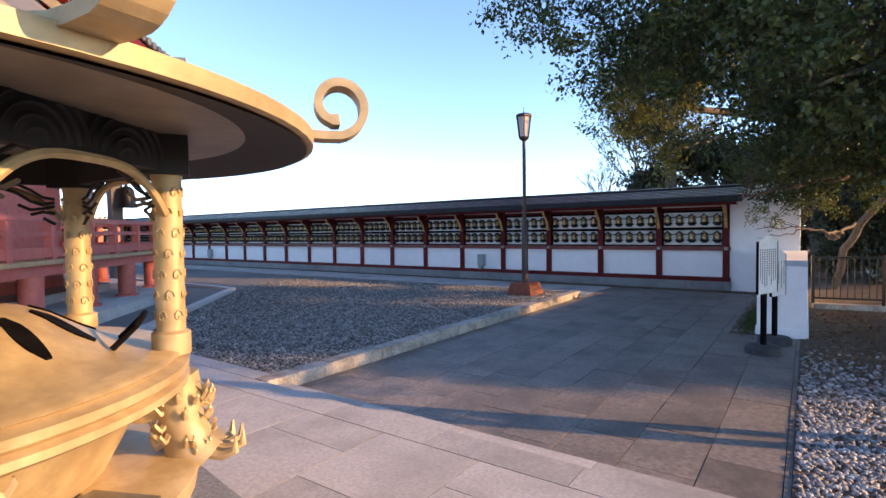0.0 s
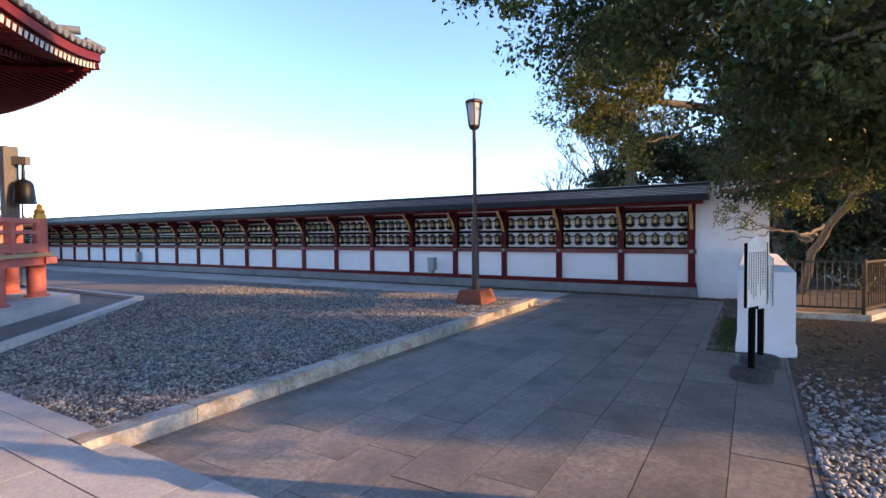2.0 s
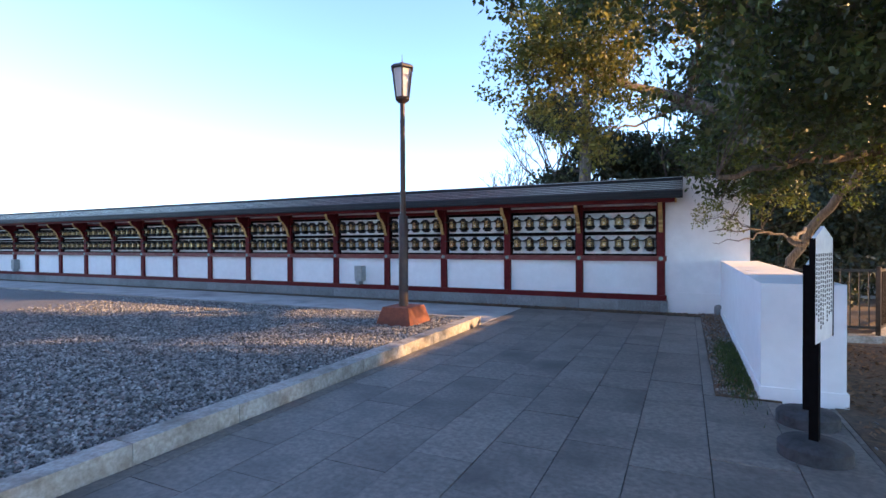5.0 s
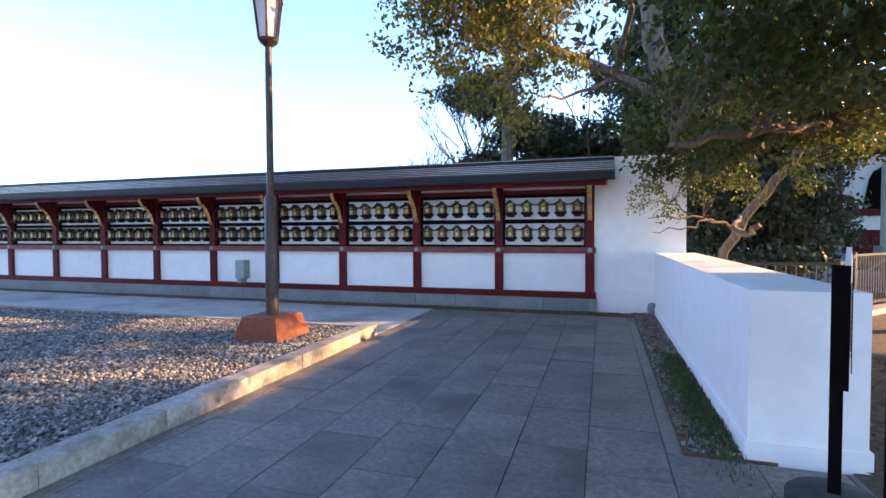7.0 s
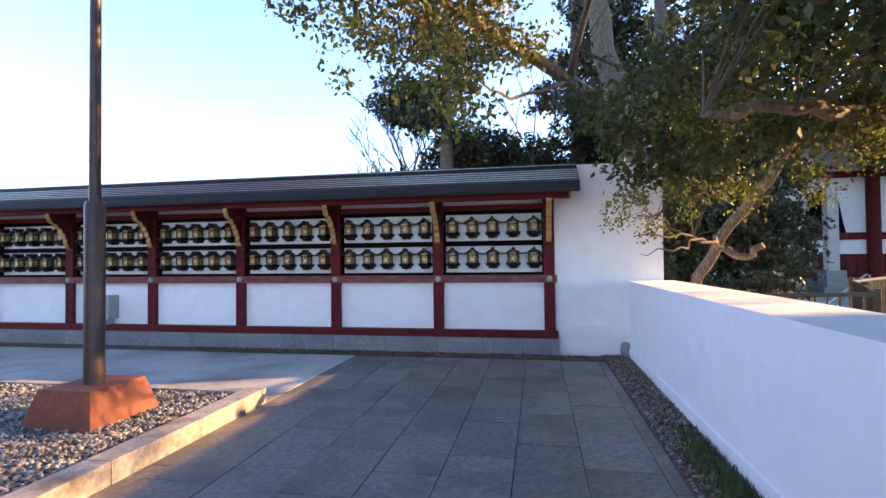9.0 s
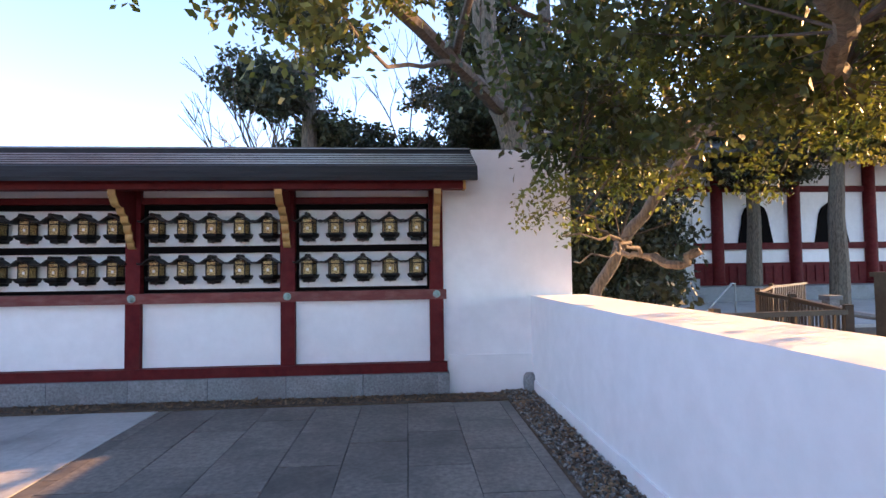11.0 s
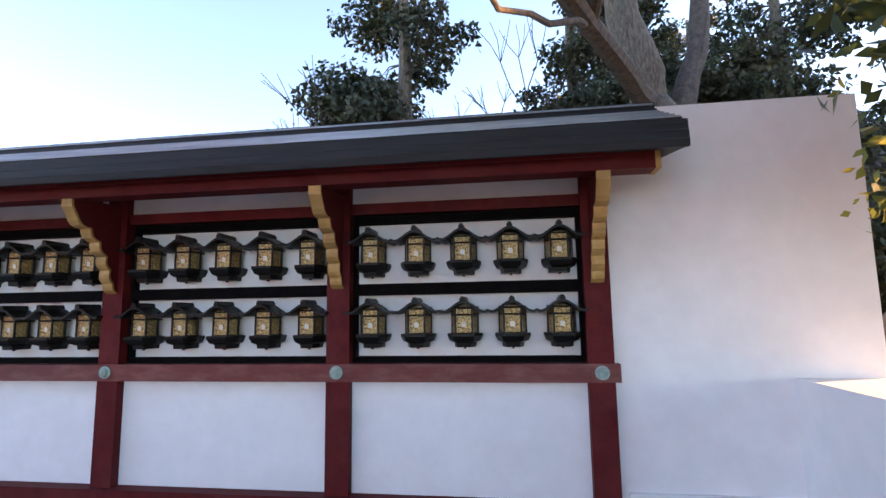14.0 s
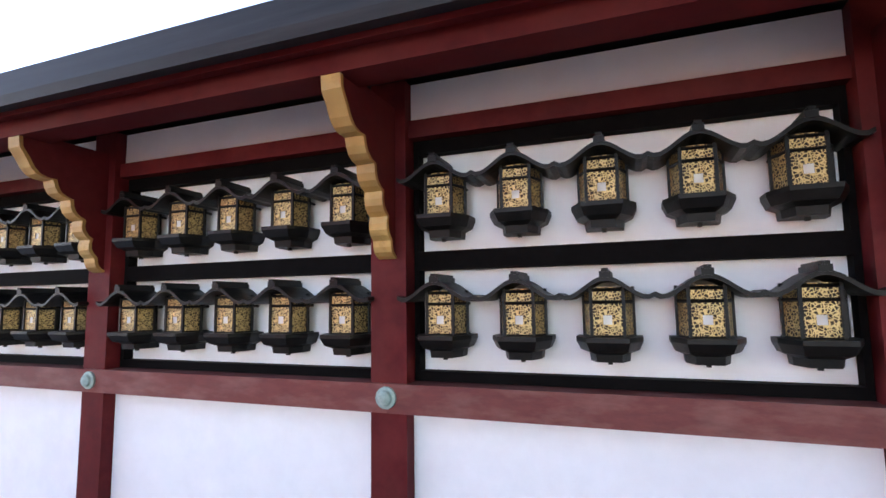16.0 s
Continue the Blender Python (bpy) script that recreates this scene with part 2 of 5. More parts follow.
def lamp_glass():
    m = bpy.data.materials.new("frosted_glass")
    m.use_nodes = True
    b = m.node_tree.nodes["Principled BSDF"]
    b.inputs["Base Color"].default_value, b.inputs["Roughness"].default_value = (0.80, 0.78, 0.78, 1), 0.35
    b.inputs["Transmission Weight"].default_value = 0.35
    return m


M_FROST = lamp_glass()


# ---- mesh helpers ----
def box(bm, x0, x1, y0, y1, z0, z1, m=None, taper=0.0):
    vs = []
    for z, k in ((z0, 0.0), (z1, taper)):
        for x, y in ((x0 + k, y0 + k), (x1 - k, y0 + k), (x1 - k, y1 - k), (x0 + k, y1 - k)):
            p = Vector((x, y, z))
            vs.append(bm.verts.new(m @ p if m else p))
    for f in ((3, 2, 1, 0), (4, 5, 6, 7), (0, 1, 5, 4), (1, 2, 6, 5), (2, 3, 7, 6), (3, 0, 4, 7)):
        bm.faces.new([vs[i] for i in f])
    return bm


def prism(bm, pts, a0, a1, axis="x", m=None):
    """A closed outline of pts drawn out from a0 to a1 along an axis."""
    def at(p, a):
        v = Vector((a, p[0], p[1])) if axis == "x" else Vector((p[0], a, p[1])) if axis == "y" else Vector((p[0], p[1], a))
        return bm.verts.new(m @ v if m else v)
    lo, hi = [at(p, a0) for p in pts], [at(p, a1) for p in pts]
    k = len(pts)
    for i in range(k):
        bm.faces.new((lo[i], lo[(i + 1) % k], hi[(i + 1) % k], hi[i]))
    bm.faces.new(lo[::-1])
    bm.faces.new(hi)
    return bm


def lathe(bm, prof, n=24, m=None, caps=True, phase=0.0):
    rings = []
    for r, z in prof:
        ring = []
        for i in range(n):
            a = phase + 2 * math.pi * i / n
            p = Vector((r * math.cos(a), r * math.sin(a), z))
            ring.append(bm.verts.new(m @ p if m else p))
        rings.append(ring)
    for a, b in zip(rings, rings[1:]):
        for i in range(n):
            bm.faces.new((a[i], a[(i + 1) % n], b[(i + 1) % n], b[i]))
    if caps:
        bm.faces.new(rings[0][::-1])
        bm.faces.new(rings[-1])
    return bm


def tube(bm, pts, radii, n=8, flat=1.0):
    pts = [Vector(p) for p in pts]
    rings = []
    for i, p in enumerate(pts):
        d = (pts[min(i + 1, len(pts) - 1)] - pts[max(i - 1, 0)]).normalized()
        u = d.cross(Vector((0, 0, 1)))
        if u.length < 0.05:
            u = d.cross(Vector((0, 1, 0)))
        u.normalize()
        w = d.cross(u)
        r = radii[i] if isinstance(radii, (list, tuple)) else radii
        rings.append([bm.verts.new(p + r * (math.cos(2 * math.pi * k / n) * u * flat + math.sin(2 * math.pi * k / n) * w)) for k in range(n)])
    for a, b in zip(rings, rings[1:]):
        for k in range(n):
            bm.faces.new((a[k], a[(k + 1) % n], b[(k + 1) % n], b[k]))
    bm.faces.new(rings[0][::-1])
    bm.faces.new(rings[-1])
    return bm


def mesh_of(name, bm, material, bevel=0.0, smooth=False):
    if bevel:
        bmesh.ops.bevel(bm, geom=[e for e in bm.edges if e.is_manifold and e.calc_face_angle(0) > 0.5], offset=bevel, segments=1, affect="EDGES", clamp_overlap=True)
    bmesh.ops.recalc_face_normals(bm, faces=bm.faces)
    me = bpy.data.meshes.new(name)
    bm.to_mesh(me)
    bm.free()
    me.materials.append(material)
    if smooth:
        me.shade_smooth()
        me.set_sharp_from_angle(angle=radians(40))
    return me


def place(name, me, parent=None, m=None, label=""):
    ob = new(name, me)
    if parent:
        ob.parent = parent
    if m is not None:
        ob.matrix_basis = m
    if label:
        ob["label"] = label
    return ob


def part(name, bm, material, parent=None, label="", bevel=0.0, smooth=False, m=None):
    return place(name, mesh_of(name, bm, material, bevel, smooth), parent, m, label)


def B(*args, **kw):
    return box(bmesh.new(), *args, **kw)


def thing(name, m=None, label="", category="", group="", kind=""):
    ob = new(name)
    ob.empty_display_size = 0.2
    if m is not None:
        ob.matrix_basis = m
    return tagged(ob, label, category, group, kind)


def soup(name, verts, faces, material, parent=None, smooth=False):
    """One mesh of many loose pieces from arrays: verts (n, 3), faces (k, 3 or 4)."""
    verts, faces = np.asarray(verts, np.float32), np.asarray(faces, np.int32)
    me = bpy.data.meshes.new(name)
    me.vertices.add(len(verts))
    me.vertices.foreach_set("co", verts.ravel())
    k = faces.shape[1]
    me.loops.add(faces.size)
    me.loops.foreach_set("vertex_index", faces.ravel())
    me.polygons.add(len(faces))
    me.polygons.foreach_set("loop_start", np.arange(0, faces.size, k, dtype=np.int32))
    me.update(calc_edges=True)
    me.validate()
    me.materials.append(material)
    if smooth:
        me.shade_smooth()
    return place(name, me, parent)


def rotations(rng, n):
    q = rng.normal(size=(n, 4))
    q /= np.linalg.norm(q, axis=1, keepdims=True)
    w, x, y, z = q.T
    return np.stack([np.stack([1 - 2 * (y * y + z * z), 2 * (x * y - z * w), 2 * (x * z + y * w)], 1), np.stack([2 * (x * y + z * w), 1 - 2 * (x * x + z * z), 2 * (y * z - x * w)], 1), np.stack([2 * (x * z - y * w), 2 * (y * z + x * w), 1 - 2 * (x * x + y * y)], 1)], 1)


def scatter_mesh(rng, at, base_v, base_f, size, squash=(1, 1, 1), jitter=0.25):
    """Copies of one small solid at places, turned and scaled at random; arrays of verts and faces."""
    n, k = len(at), len(base_v)
    v = np.repeat(base_v[None], n, 0) * (1 + jitter * rng.normal(size=(n, k, 3)).clip(-1.5, 1.5))
    v = v * np.asarray(squash) * size[:, None, None]
    a = rng.uniform(0, 2 * np.pi, n)
    tilt = rng.normal(0, 0.35, (n, 2))
    c, s = np.cos(a), np.sin(a)
    x = v[..., 0] * c[:, None] - v[..., 1] * s[:, None]
    y = v[..., 0] * s[:, None] + v[..., 1] * c[:, None]
    z = v[..., 2] + tilt[:, :1] * x + tilt[:, 1:] * y
    v = np.stack([x, y, z], -1) + at[:, None]
    f = (base_f[None] + (np.arange(n) * k)[:, None, None]).reshape(-1, base_f.shape[1])
    return v.reshape(-1, 3), f


OCTA_V = np.array([(1, 0, 0), (0, 1, 0), (-1, 0, 0), (0, -1, 0), (0, 0, 1), (0, 0, -1)], float)
OCTA_F = np.array([(0, 1, 4), (1, 2, 4), (2, 3, 4), (3, 0, 4), (1, 0, 5), (2, 1, 5), (3, 2, 5), (0, 3, 5)])
ico = bmesh.new()
bmesh.ops.create_icosphere(ico, subdivisions=1, radius=1)
ICO_V = np.array([v.co[:] for v in ico.verts])
ICO_F = np.array([[v.index for v in f.verts] for f in ico.faces])
ico.free()

# ---- ground ----
PAVE, TERR, TREAD, GRAVEL = -0.06, 0.09, 0.025, 0.07
tagged(part("ground", B(-260, 260, -260, 260, -0.4, -0.09), M_EARTH), "dark bare earth reaching out to the horizon", "ground", kind="structure")

HALL_C = Vector((-18.6, -2.15, 0))


def octagon(r, grow=0.0):
    return [(HALL_C.x + (r + grow) * math.cos(radians(22.5 + 45 * i)), HALL_C.y + (r + grow) * math.sin(radians(22.5 + 45 * i))) for i in range(8)]


gravel_field = tagged(thing("gravel_field"), "dark grey crushed gravel bed behind a stone kerb", "gravel", kind="structure")
part("gravel_sheet", B(-37.9, -5.10, 3.60, 13.16, -0.12, GRAVEL - 0.015), M_GRAVELBED, gravel_field)
rng = np.random.default_rng(5)


def stones(n, x0, x1, y0, y1, z, near):
    pts = []
    while len(pts) < n:
        p = rng.uniform((x0, y0), (x1, y1), (n, 2))
        pts.extend(p[rng.uniform(size=n) < near(p[:, 0], p[:, 1])])
    p = np.array(pts[:n])
    return np.column_stack([p, np.full(n, z)])


at = stones(62000, -15.5, -5.12, 3.62, 13.14, GRAVEL - 0.008, lambda x, y: np.clip(1.15 - np.hypot(x + 4.2, y - 6.0) / 10.5, 0.06, 1))
inside = (at[:, 0] - HALL_C.x + at[:, 1] - HALL_C.y) / math.sqrt(2) < 11.0
at = at[~inside]
v, f = scatter_mesh(rng, at, OCTA_V, OCTA_F, rng.uniform(0.013, 0.036, len(at)), (1, 0.75, 0.6))
tagged(soup("gravel_stones", v, f, M_GRAVEL, gravel_field), kind="stuff")

garden = tagged(thing("pebble_garden"), "grey pebble bed turning to brown leaf litter under the trees", "garden bed", kind="structure")
part("soil", B(0.03, 30, -8, 13.6, -0.3, -0.055), M_LITTER, garden)
part("back_soil", B(0.15, 30, 13.62, 60, -0.3, -0.05), M_LITTER, garden)
at = stones(17000, 0.05, 5.0, 1.5, 9.6, -0.047, lambda x, y: np.clip(1.2 - np.hypot(x - 0.8, y - 4.0) / 5.0, 0.05, 1) * np.where(y > 6.5, np.clip(1 - (y - 6.5) / 3.0, 0.05, 1), 1))
v, f = scatter_mesh(rng, at, ICO_V, ICO_F, rng.uniform(0.016, 0.034, len(at)), (1.15, 0.8, 0.55), 0.1)
tagged(soup("pebbles", v, f, M_PEBBLE, garden, True), kind="stuff")
LEAF_V = np.array([(-1, 0, 0), (0, 0.45, 0.12), (1, 0, 0.1), (0, -0.45, 0.12)], float)
LEAF_F = np.array([(0, 1, 2, 3)])
at = stones(9000, 0.1, 7.0, 6.0, 13.6, -0.04, lambda x, y: np.clip((y - 5.5) / 3.5, 0.1, 1))
v, f = scatter_mesh(rng, at, LEAF_V, LEAF_F, rng.uniform(0.02, 0.045, len(at)))
tagged(soup("fallen_leaves", v, f, M_DRYLEAF, garden), kind="stuff")

# planted strip beside the low white wall
strip = tagged(thing("planting_strip"), "narrow strip of soil, pebbles and moss along a white wall", "planting strip", kind="structure")
part("strip_soil", B(-0.985, -0.40, 9.95, 16.6, -0.12, -0.045), M_LITTER, strip)
part("wall_foot_soil", B(-30, -0.985, 16.02, 16.36, -0.12, -0.045), M_LITTER, strip)
at = stones(3200, -0.97, -0.58, 9.98, 16.4, -0.037, lambda x, y: 1 + 0 * x)
v, f = scatter_mesh(rng, at, OCTA_V, OCTA_F, rng.uniform(0.010, 0.024, len(at)), (1, 0.8, 0.6))
tagged(soup("strip_gravel", v, f, M_GRAVEL, strip), kind="stuff")
at = np.concatenate([rng.normal((-0.72, cy), (0.09, 0.42), (1500, 2)) for cy in (10.6, 11.5, 12.3)])
at = at[(at[:, 0] > -0.98) & (at[:, 0] < -0.58)]
at = np.column_stack([at, np.full(len(at), -0.03)])
BLADE_V = np.array([(-0.12, 0, 0), (0.12, 0, 0), (0.25, 0.2, 1.0)], float)
v, f = scatter_mesh(rng, at, BLADE_V, np.array([(0, 1, 2)]), rng.uniform(0.02, 0.055, len(at)))
tagged(soup("moss_and_grass", v, f, M_MOSS, strip), kind="stuff")
at = stones(1500, -8.0, -0.95, 16.03, 16.34, -0.037, lambda x, y: 1 + 0 * x)
v, f = scatter_mesh(rng, at, LEAF_V, LEAF_F, rng.uniform(0.015, 0.035, len(at)))
tagged(soup("leaf_debris", v, f, M_DRYLEAF, strip), kind="stuff")

at = stones(1500, -0.97, -0.58, 9.98, 16.4, -0.028, lambda x, y: 1 + 0 * x)
v, f = scatter_mesh(rng, at, LEAF_V, LEAF_F, rng.uniform(0.015, 0.035, len(at)))
tagged(soup("strip_leaves", v, f, M_DRYLEAF, strip), kind="stuff")

# ---- low white wall and tall end wall ----
low_wall = tagged(thing("wall_east"), "low thick white plastered wall with a flat top", "wall", kind="structure")
part("wall_body", B(-0.58, 0.12, 9.98, 16.5, -0.1, 1.125), M_WHITE, low_wall, bevel=0.012)
part("wall_footing", B(-0.60, 0.14, 9.96, 16.5, -0.1, 0.085), M_WHITE, low_wall, bevel=0.01)
tall = tagged(thing("wall_end"), "tall plain white plastered end wall", "wall", kind="structure")
part("wall_body", B(-1.692, -0.04, 16.5, 17.2, -0.1, 2.985), M_WHITE, tall, bevel=0.01)
part("wall_footing", B(-1.64, -0.58, 16.47, 16.51, -0.1, 0.40), M_WHITE, tall, bevel=0.006)
cap_bm = bmesh.new()
lathe(cap_bm, [(0.07, -0.06), (0.08, 0.05), (0.075, 0.13), (0.05, 0.17), (0.01, 0.18)], 10, Matrix.Translation((-0.64, 16.40, 0)))
tagged(part("corner_stone", cap_bm, M_PLINTH, smooth=True), "small rounded grey stone in the wall corner", "stone")

# ---- lantern gallery wall ----
BAY, WALL_Y, X1 = 1.816, 16.42, -1.78
BAYS = 21


def bay_meshes():
    d = {}
    d["post"] = mesh_of("post", B(-0.085, 0.085, 0.02, 0.24, 0.33, 2.56), M_RED, 0.006)
    d["rail"] = mesh_of("rail", B(-BAY, 0, 0.0, 0.2, 1.10, 1.222), M_REDWORN, 0.006)
    d["base_beam"] = mesh_of("base_beam", B(-BAY, 0, -0.02, 0.22, 0.21, 0.33), M_RED, 0.006)
    d["plinth_stone"] = mesh_of("plinth_stone", B(-BAY / 2 + 0.003, -0.003, -0.07, 0.25, -0.12, 0.21), M_PLINTH, 0.008)
    d["lower_panel"] = mesh_of("lower_panel", B(-BAY + 0.087, -0.087, 0.09, 0.2, 0.332, 1.098), M_WHITE)
    d["upper_panel"] = mesh_of("upper_panel", B(-BAY + 0.087, -0.087, 0.165, 0.24, 1.224, 2.30), M_WHITE)
    fb = bmesh.new()
    for a in ((-BAY + 0.088, -0.088, 2.235, 2.298), (-BAY + 0.088, -0.088, 1.224, 1.267), (-BAY + 0.088, -0.088, 1.706, 1.79), (-BAY + 0.088, -BAY + 0.112, 1.267, 1.706), (-0.112, -0.088, 1.267, 1.706), (-BAY + 0.088, -BAY + 0.112, 1.79, 2.235), (-0.112, -0.088, 1.79, 2.235)):
        box(fb, a[0], a[1], 0.105, 0.18, a[2], a[3])
    d["lattice_frame"] = mesh_of("lattice_frame", fb, M_BLACK)
    d["top_rail"] = mesh_of("top_rail", B(-BAY + 0.086, -0.086, 0.05, 0.2, 2.30, 2.38), M_RED, 0.005)
    d["frieze_panel"] = mesh_of("frieze_panel", B(-BAY + 0.087, -0.087, 0.08, 0.2, 2.382, 2.56), M_WHITE)
    d["purlin"] = mesh_of("purlin", B(-BAY, 0, -0.45, -0.30, 2.405, 2.53), M_RED, 0.012)
    sb = bmesh.new()
    prism(sb, [(-0.52, 2.50), (0.24, 2.70), (0.24, 2.67), (-0.52, 2.47)], -BAY, 0, "x")
    d["soffit_board"] = mesh_of("soffit_board", sb, M_RED)
    front = []
    lobes = [((0.02, 1.755), (-0.035, 1.83)), ((-0.035, 1.83), (-0.065, 1.93)), ((-0.065, 1.93), (-0.11, 2.03)), ((-0.11, 2.03), (-0.18, 2.13)), ((-0.18, 2.13), (-0.27, 2.22)), ((-0.27, 2.22), (-0.40, 2.30))]
    for (ya, za), (yb, zb) in lobes:
        nx, nz = -(zb - za), (yb - ya)
        for k in range(4):
            t = k / 4
            bulge = 0.20 * math.sin(math.pi * t)
            front.append((ya + (yb - ya) * t + nx * bulge, za + (zb - za) * t + nz * bulge))
    front += [(-0.40, 2.30), (-0.435, 2.35), (-0.44, 2.41), (-0.41, 2.435)]
    br = bmesh.new()
    prism(br, front + [(0.02, 2.435)], -0.035, 0.035, "x")
    d["bracket"] = mesh_of("bracket", br, M_RED)
    inner = [(y + 0.012, z + 0.006) for y, z in front]
    ed = bmesh.new()
    for (a, b), (c, e) in zip(zip(front, front[1:]), zip(inner, inner[1:])):
        prism(ed, [(a[0] - 0.006, a[1]), (b[0] - 0.006, b[1]), e, c], -0.042, 0.042, "x")
    d["gilt_edge"] = mesh_of("gilt_edge", ed, M_GOLD)
    bo = bmesh.new()
    lathe(bo, [(0.047, 0), (0.047, 0.012), (0.034, 0.016), (0.03, 0.03), (0.015, 0.038)], 14, Matrix.Rotation(radians(90), 4, "X"))
    d["boss"] = mesh_of("boss", bo, M_VERDI, smooth=True)
    return d


BM = bay_meshes()


def bay(wall, m, last=False):
    for name in ("rail", "base_beam", "lower_panel", "upper_panel", "lattice_frame", "top_rail", "frieze_panel", "purlin", "soffit_board"):
        place(name, BM[name], wall, m)
    place("plinth_stone", BM["plinth_stone"], wall, m)
    place("plinth_stone", BM["plinth_stone"], wall, m @ Matrix.Translation((-BAY / 2, 0, 0)))
    upright(wall, m)


def upright(wall, m):
    place("post", BM["post"], wall, m)
    b = place("bracket", BM["bracket"], wall, m)
    place("gilt_edge", BM["gilt_edge"], b, None, "gilded scalloped edge")
    place("boss", BM["boss"], wall, m @ Matrix.Translation((0, 0, 1.165)), "green bronze boss")


ROOF_PROFILE = [(-0.60, 2.475), (-0.61, 2.52), (-0.602, 2.525), (-0.602, 2.575), (-0.594, 2.58), (-0.594, 2.64), (-0.50, 2.675), (-0.50, 2.688), (-0.40, 2.722), (-0.40, 2.735), (-0.30, 2.77), (-0.30, 2.783), (-0.20, 2.818), (-0.20, 2.831), (-0.10, 2.868), (-0.10, 2.881), (-0.02, 2.91), (-0.02, 2.935), (0.03, 2.94), (0.03, 3.0), (0.22, 3.0), (0.22, 2.93), (0.80, 2.70), (0.80, 2.62), (0.2, 2.62), (-0.5, 2.50)]


def gallery(name, base, count, label, roof_a, roof_b):
    wall = tagged(thing(name), label, "gallery wall", kind="structure")
    for i in range(count):
        bay(wall, base @ Matrix.Translation((-BAY * i, 0, 0)))
    upright(wall, base @ Matrix.Translation((-BAY * count, 0, 0)))
    rb = prism(bmesh.new(), ROOF_PROFILE, roof_a, roof_b, "x")
    part("roof", rb, M_ROOF, wall, m=base, label="dark stepped copper roof")
    # Added pale strips stand in for the glint along each step's lip.
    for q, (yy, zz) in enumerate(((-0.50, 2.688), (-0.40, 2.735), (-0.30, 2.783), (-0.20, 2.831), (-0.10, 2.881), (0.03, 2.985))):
        part("roof_seam", B(roof_a + 0.01, roof_b - 0.01, yy - 0.008, yy + 0.022, zz - 0.006, zz + 0.007), M_GLINT, wall, m=base, label="thin pale strip painted as sky glint on a roof step")
    part("back_wall", B(-BAY * count, 0.0, 0.245, 0.5, -0.1, 2.62), M_WHITE, wall, m=base)
    return wall


north = Matrix.Translation((X1, WALL_Y, 0))
wall_n = gallery("wall_north", north, BAYS, "long red-framed white gallery wall hung with rows of bronze lanterns", -BAY * BAYS - 0.1, 0.45)
part("rail_end", B(0.0, 0.12, 0.002, 0.2, 1.102, 1.22), M_REDWORN, wall_n, m=north, bevel=0.006)
part("purlin_end", B(0.0, 0.30, -0.45, -0.30, 2.405, 2.53), M_RED, wall_n, m=north, bevel=0.01)
part("purlin_cap", B(0.30, 0.33, -0.455, -0.295, 2.40, 2.55), M_GOLD, wall_n, m=north, label="gilded end plate")
part("base_beam_end", B(0.0, 0.12, -0.018, 0.2, 0.212, 0.328), M_RED, wall_n, m=north, bevel=0.006)
part("plinth_end", B(0.002, 0.14, -0.068, 0.2, -0.12, 0.208), M_PLINTH, wall_n, m=north, bevel=0.008)
XW = X1 - BAY * BAYS
west = Matrix.Translation((XW + 0.1, WALL_Y - 0.12, 0)) @ Matrix.Rotation(radians(90), 4, "Z")
gallery("wall_west", west, 6, "red-framed white gallery wall hung with lanterns at the far corner", -BAY * 6 - 0.3, 0.5)


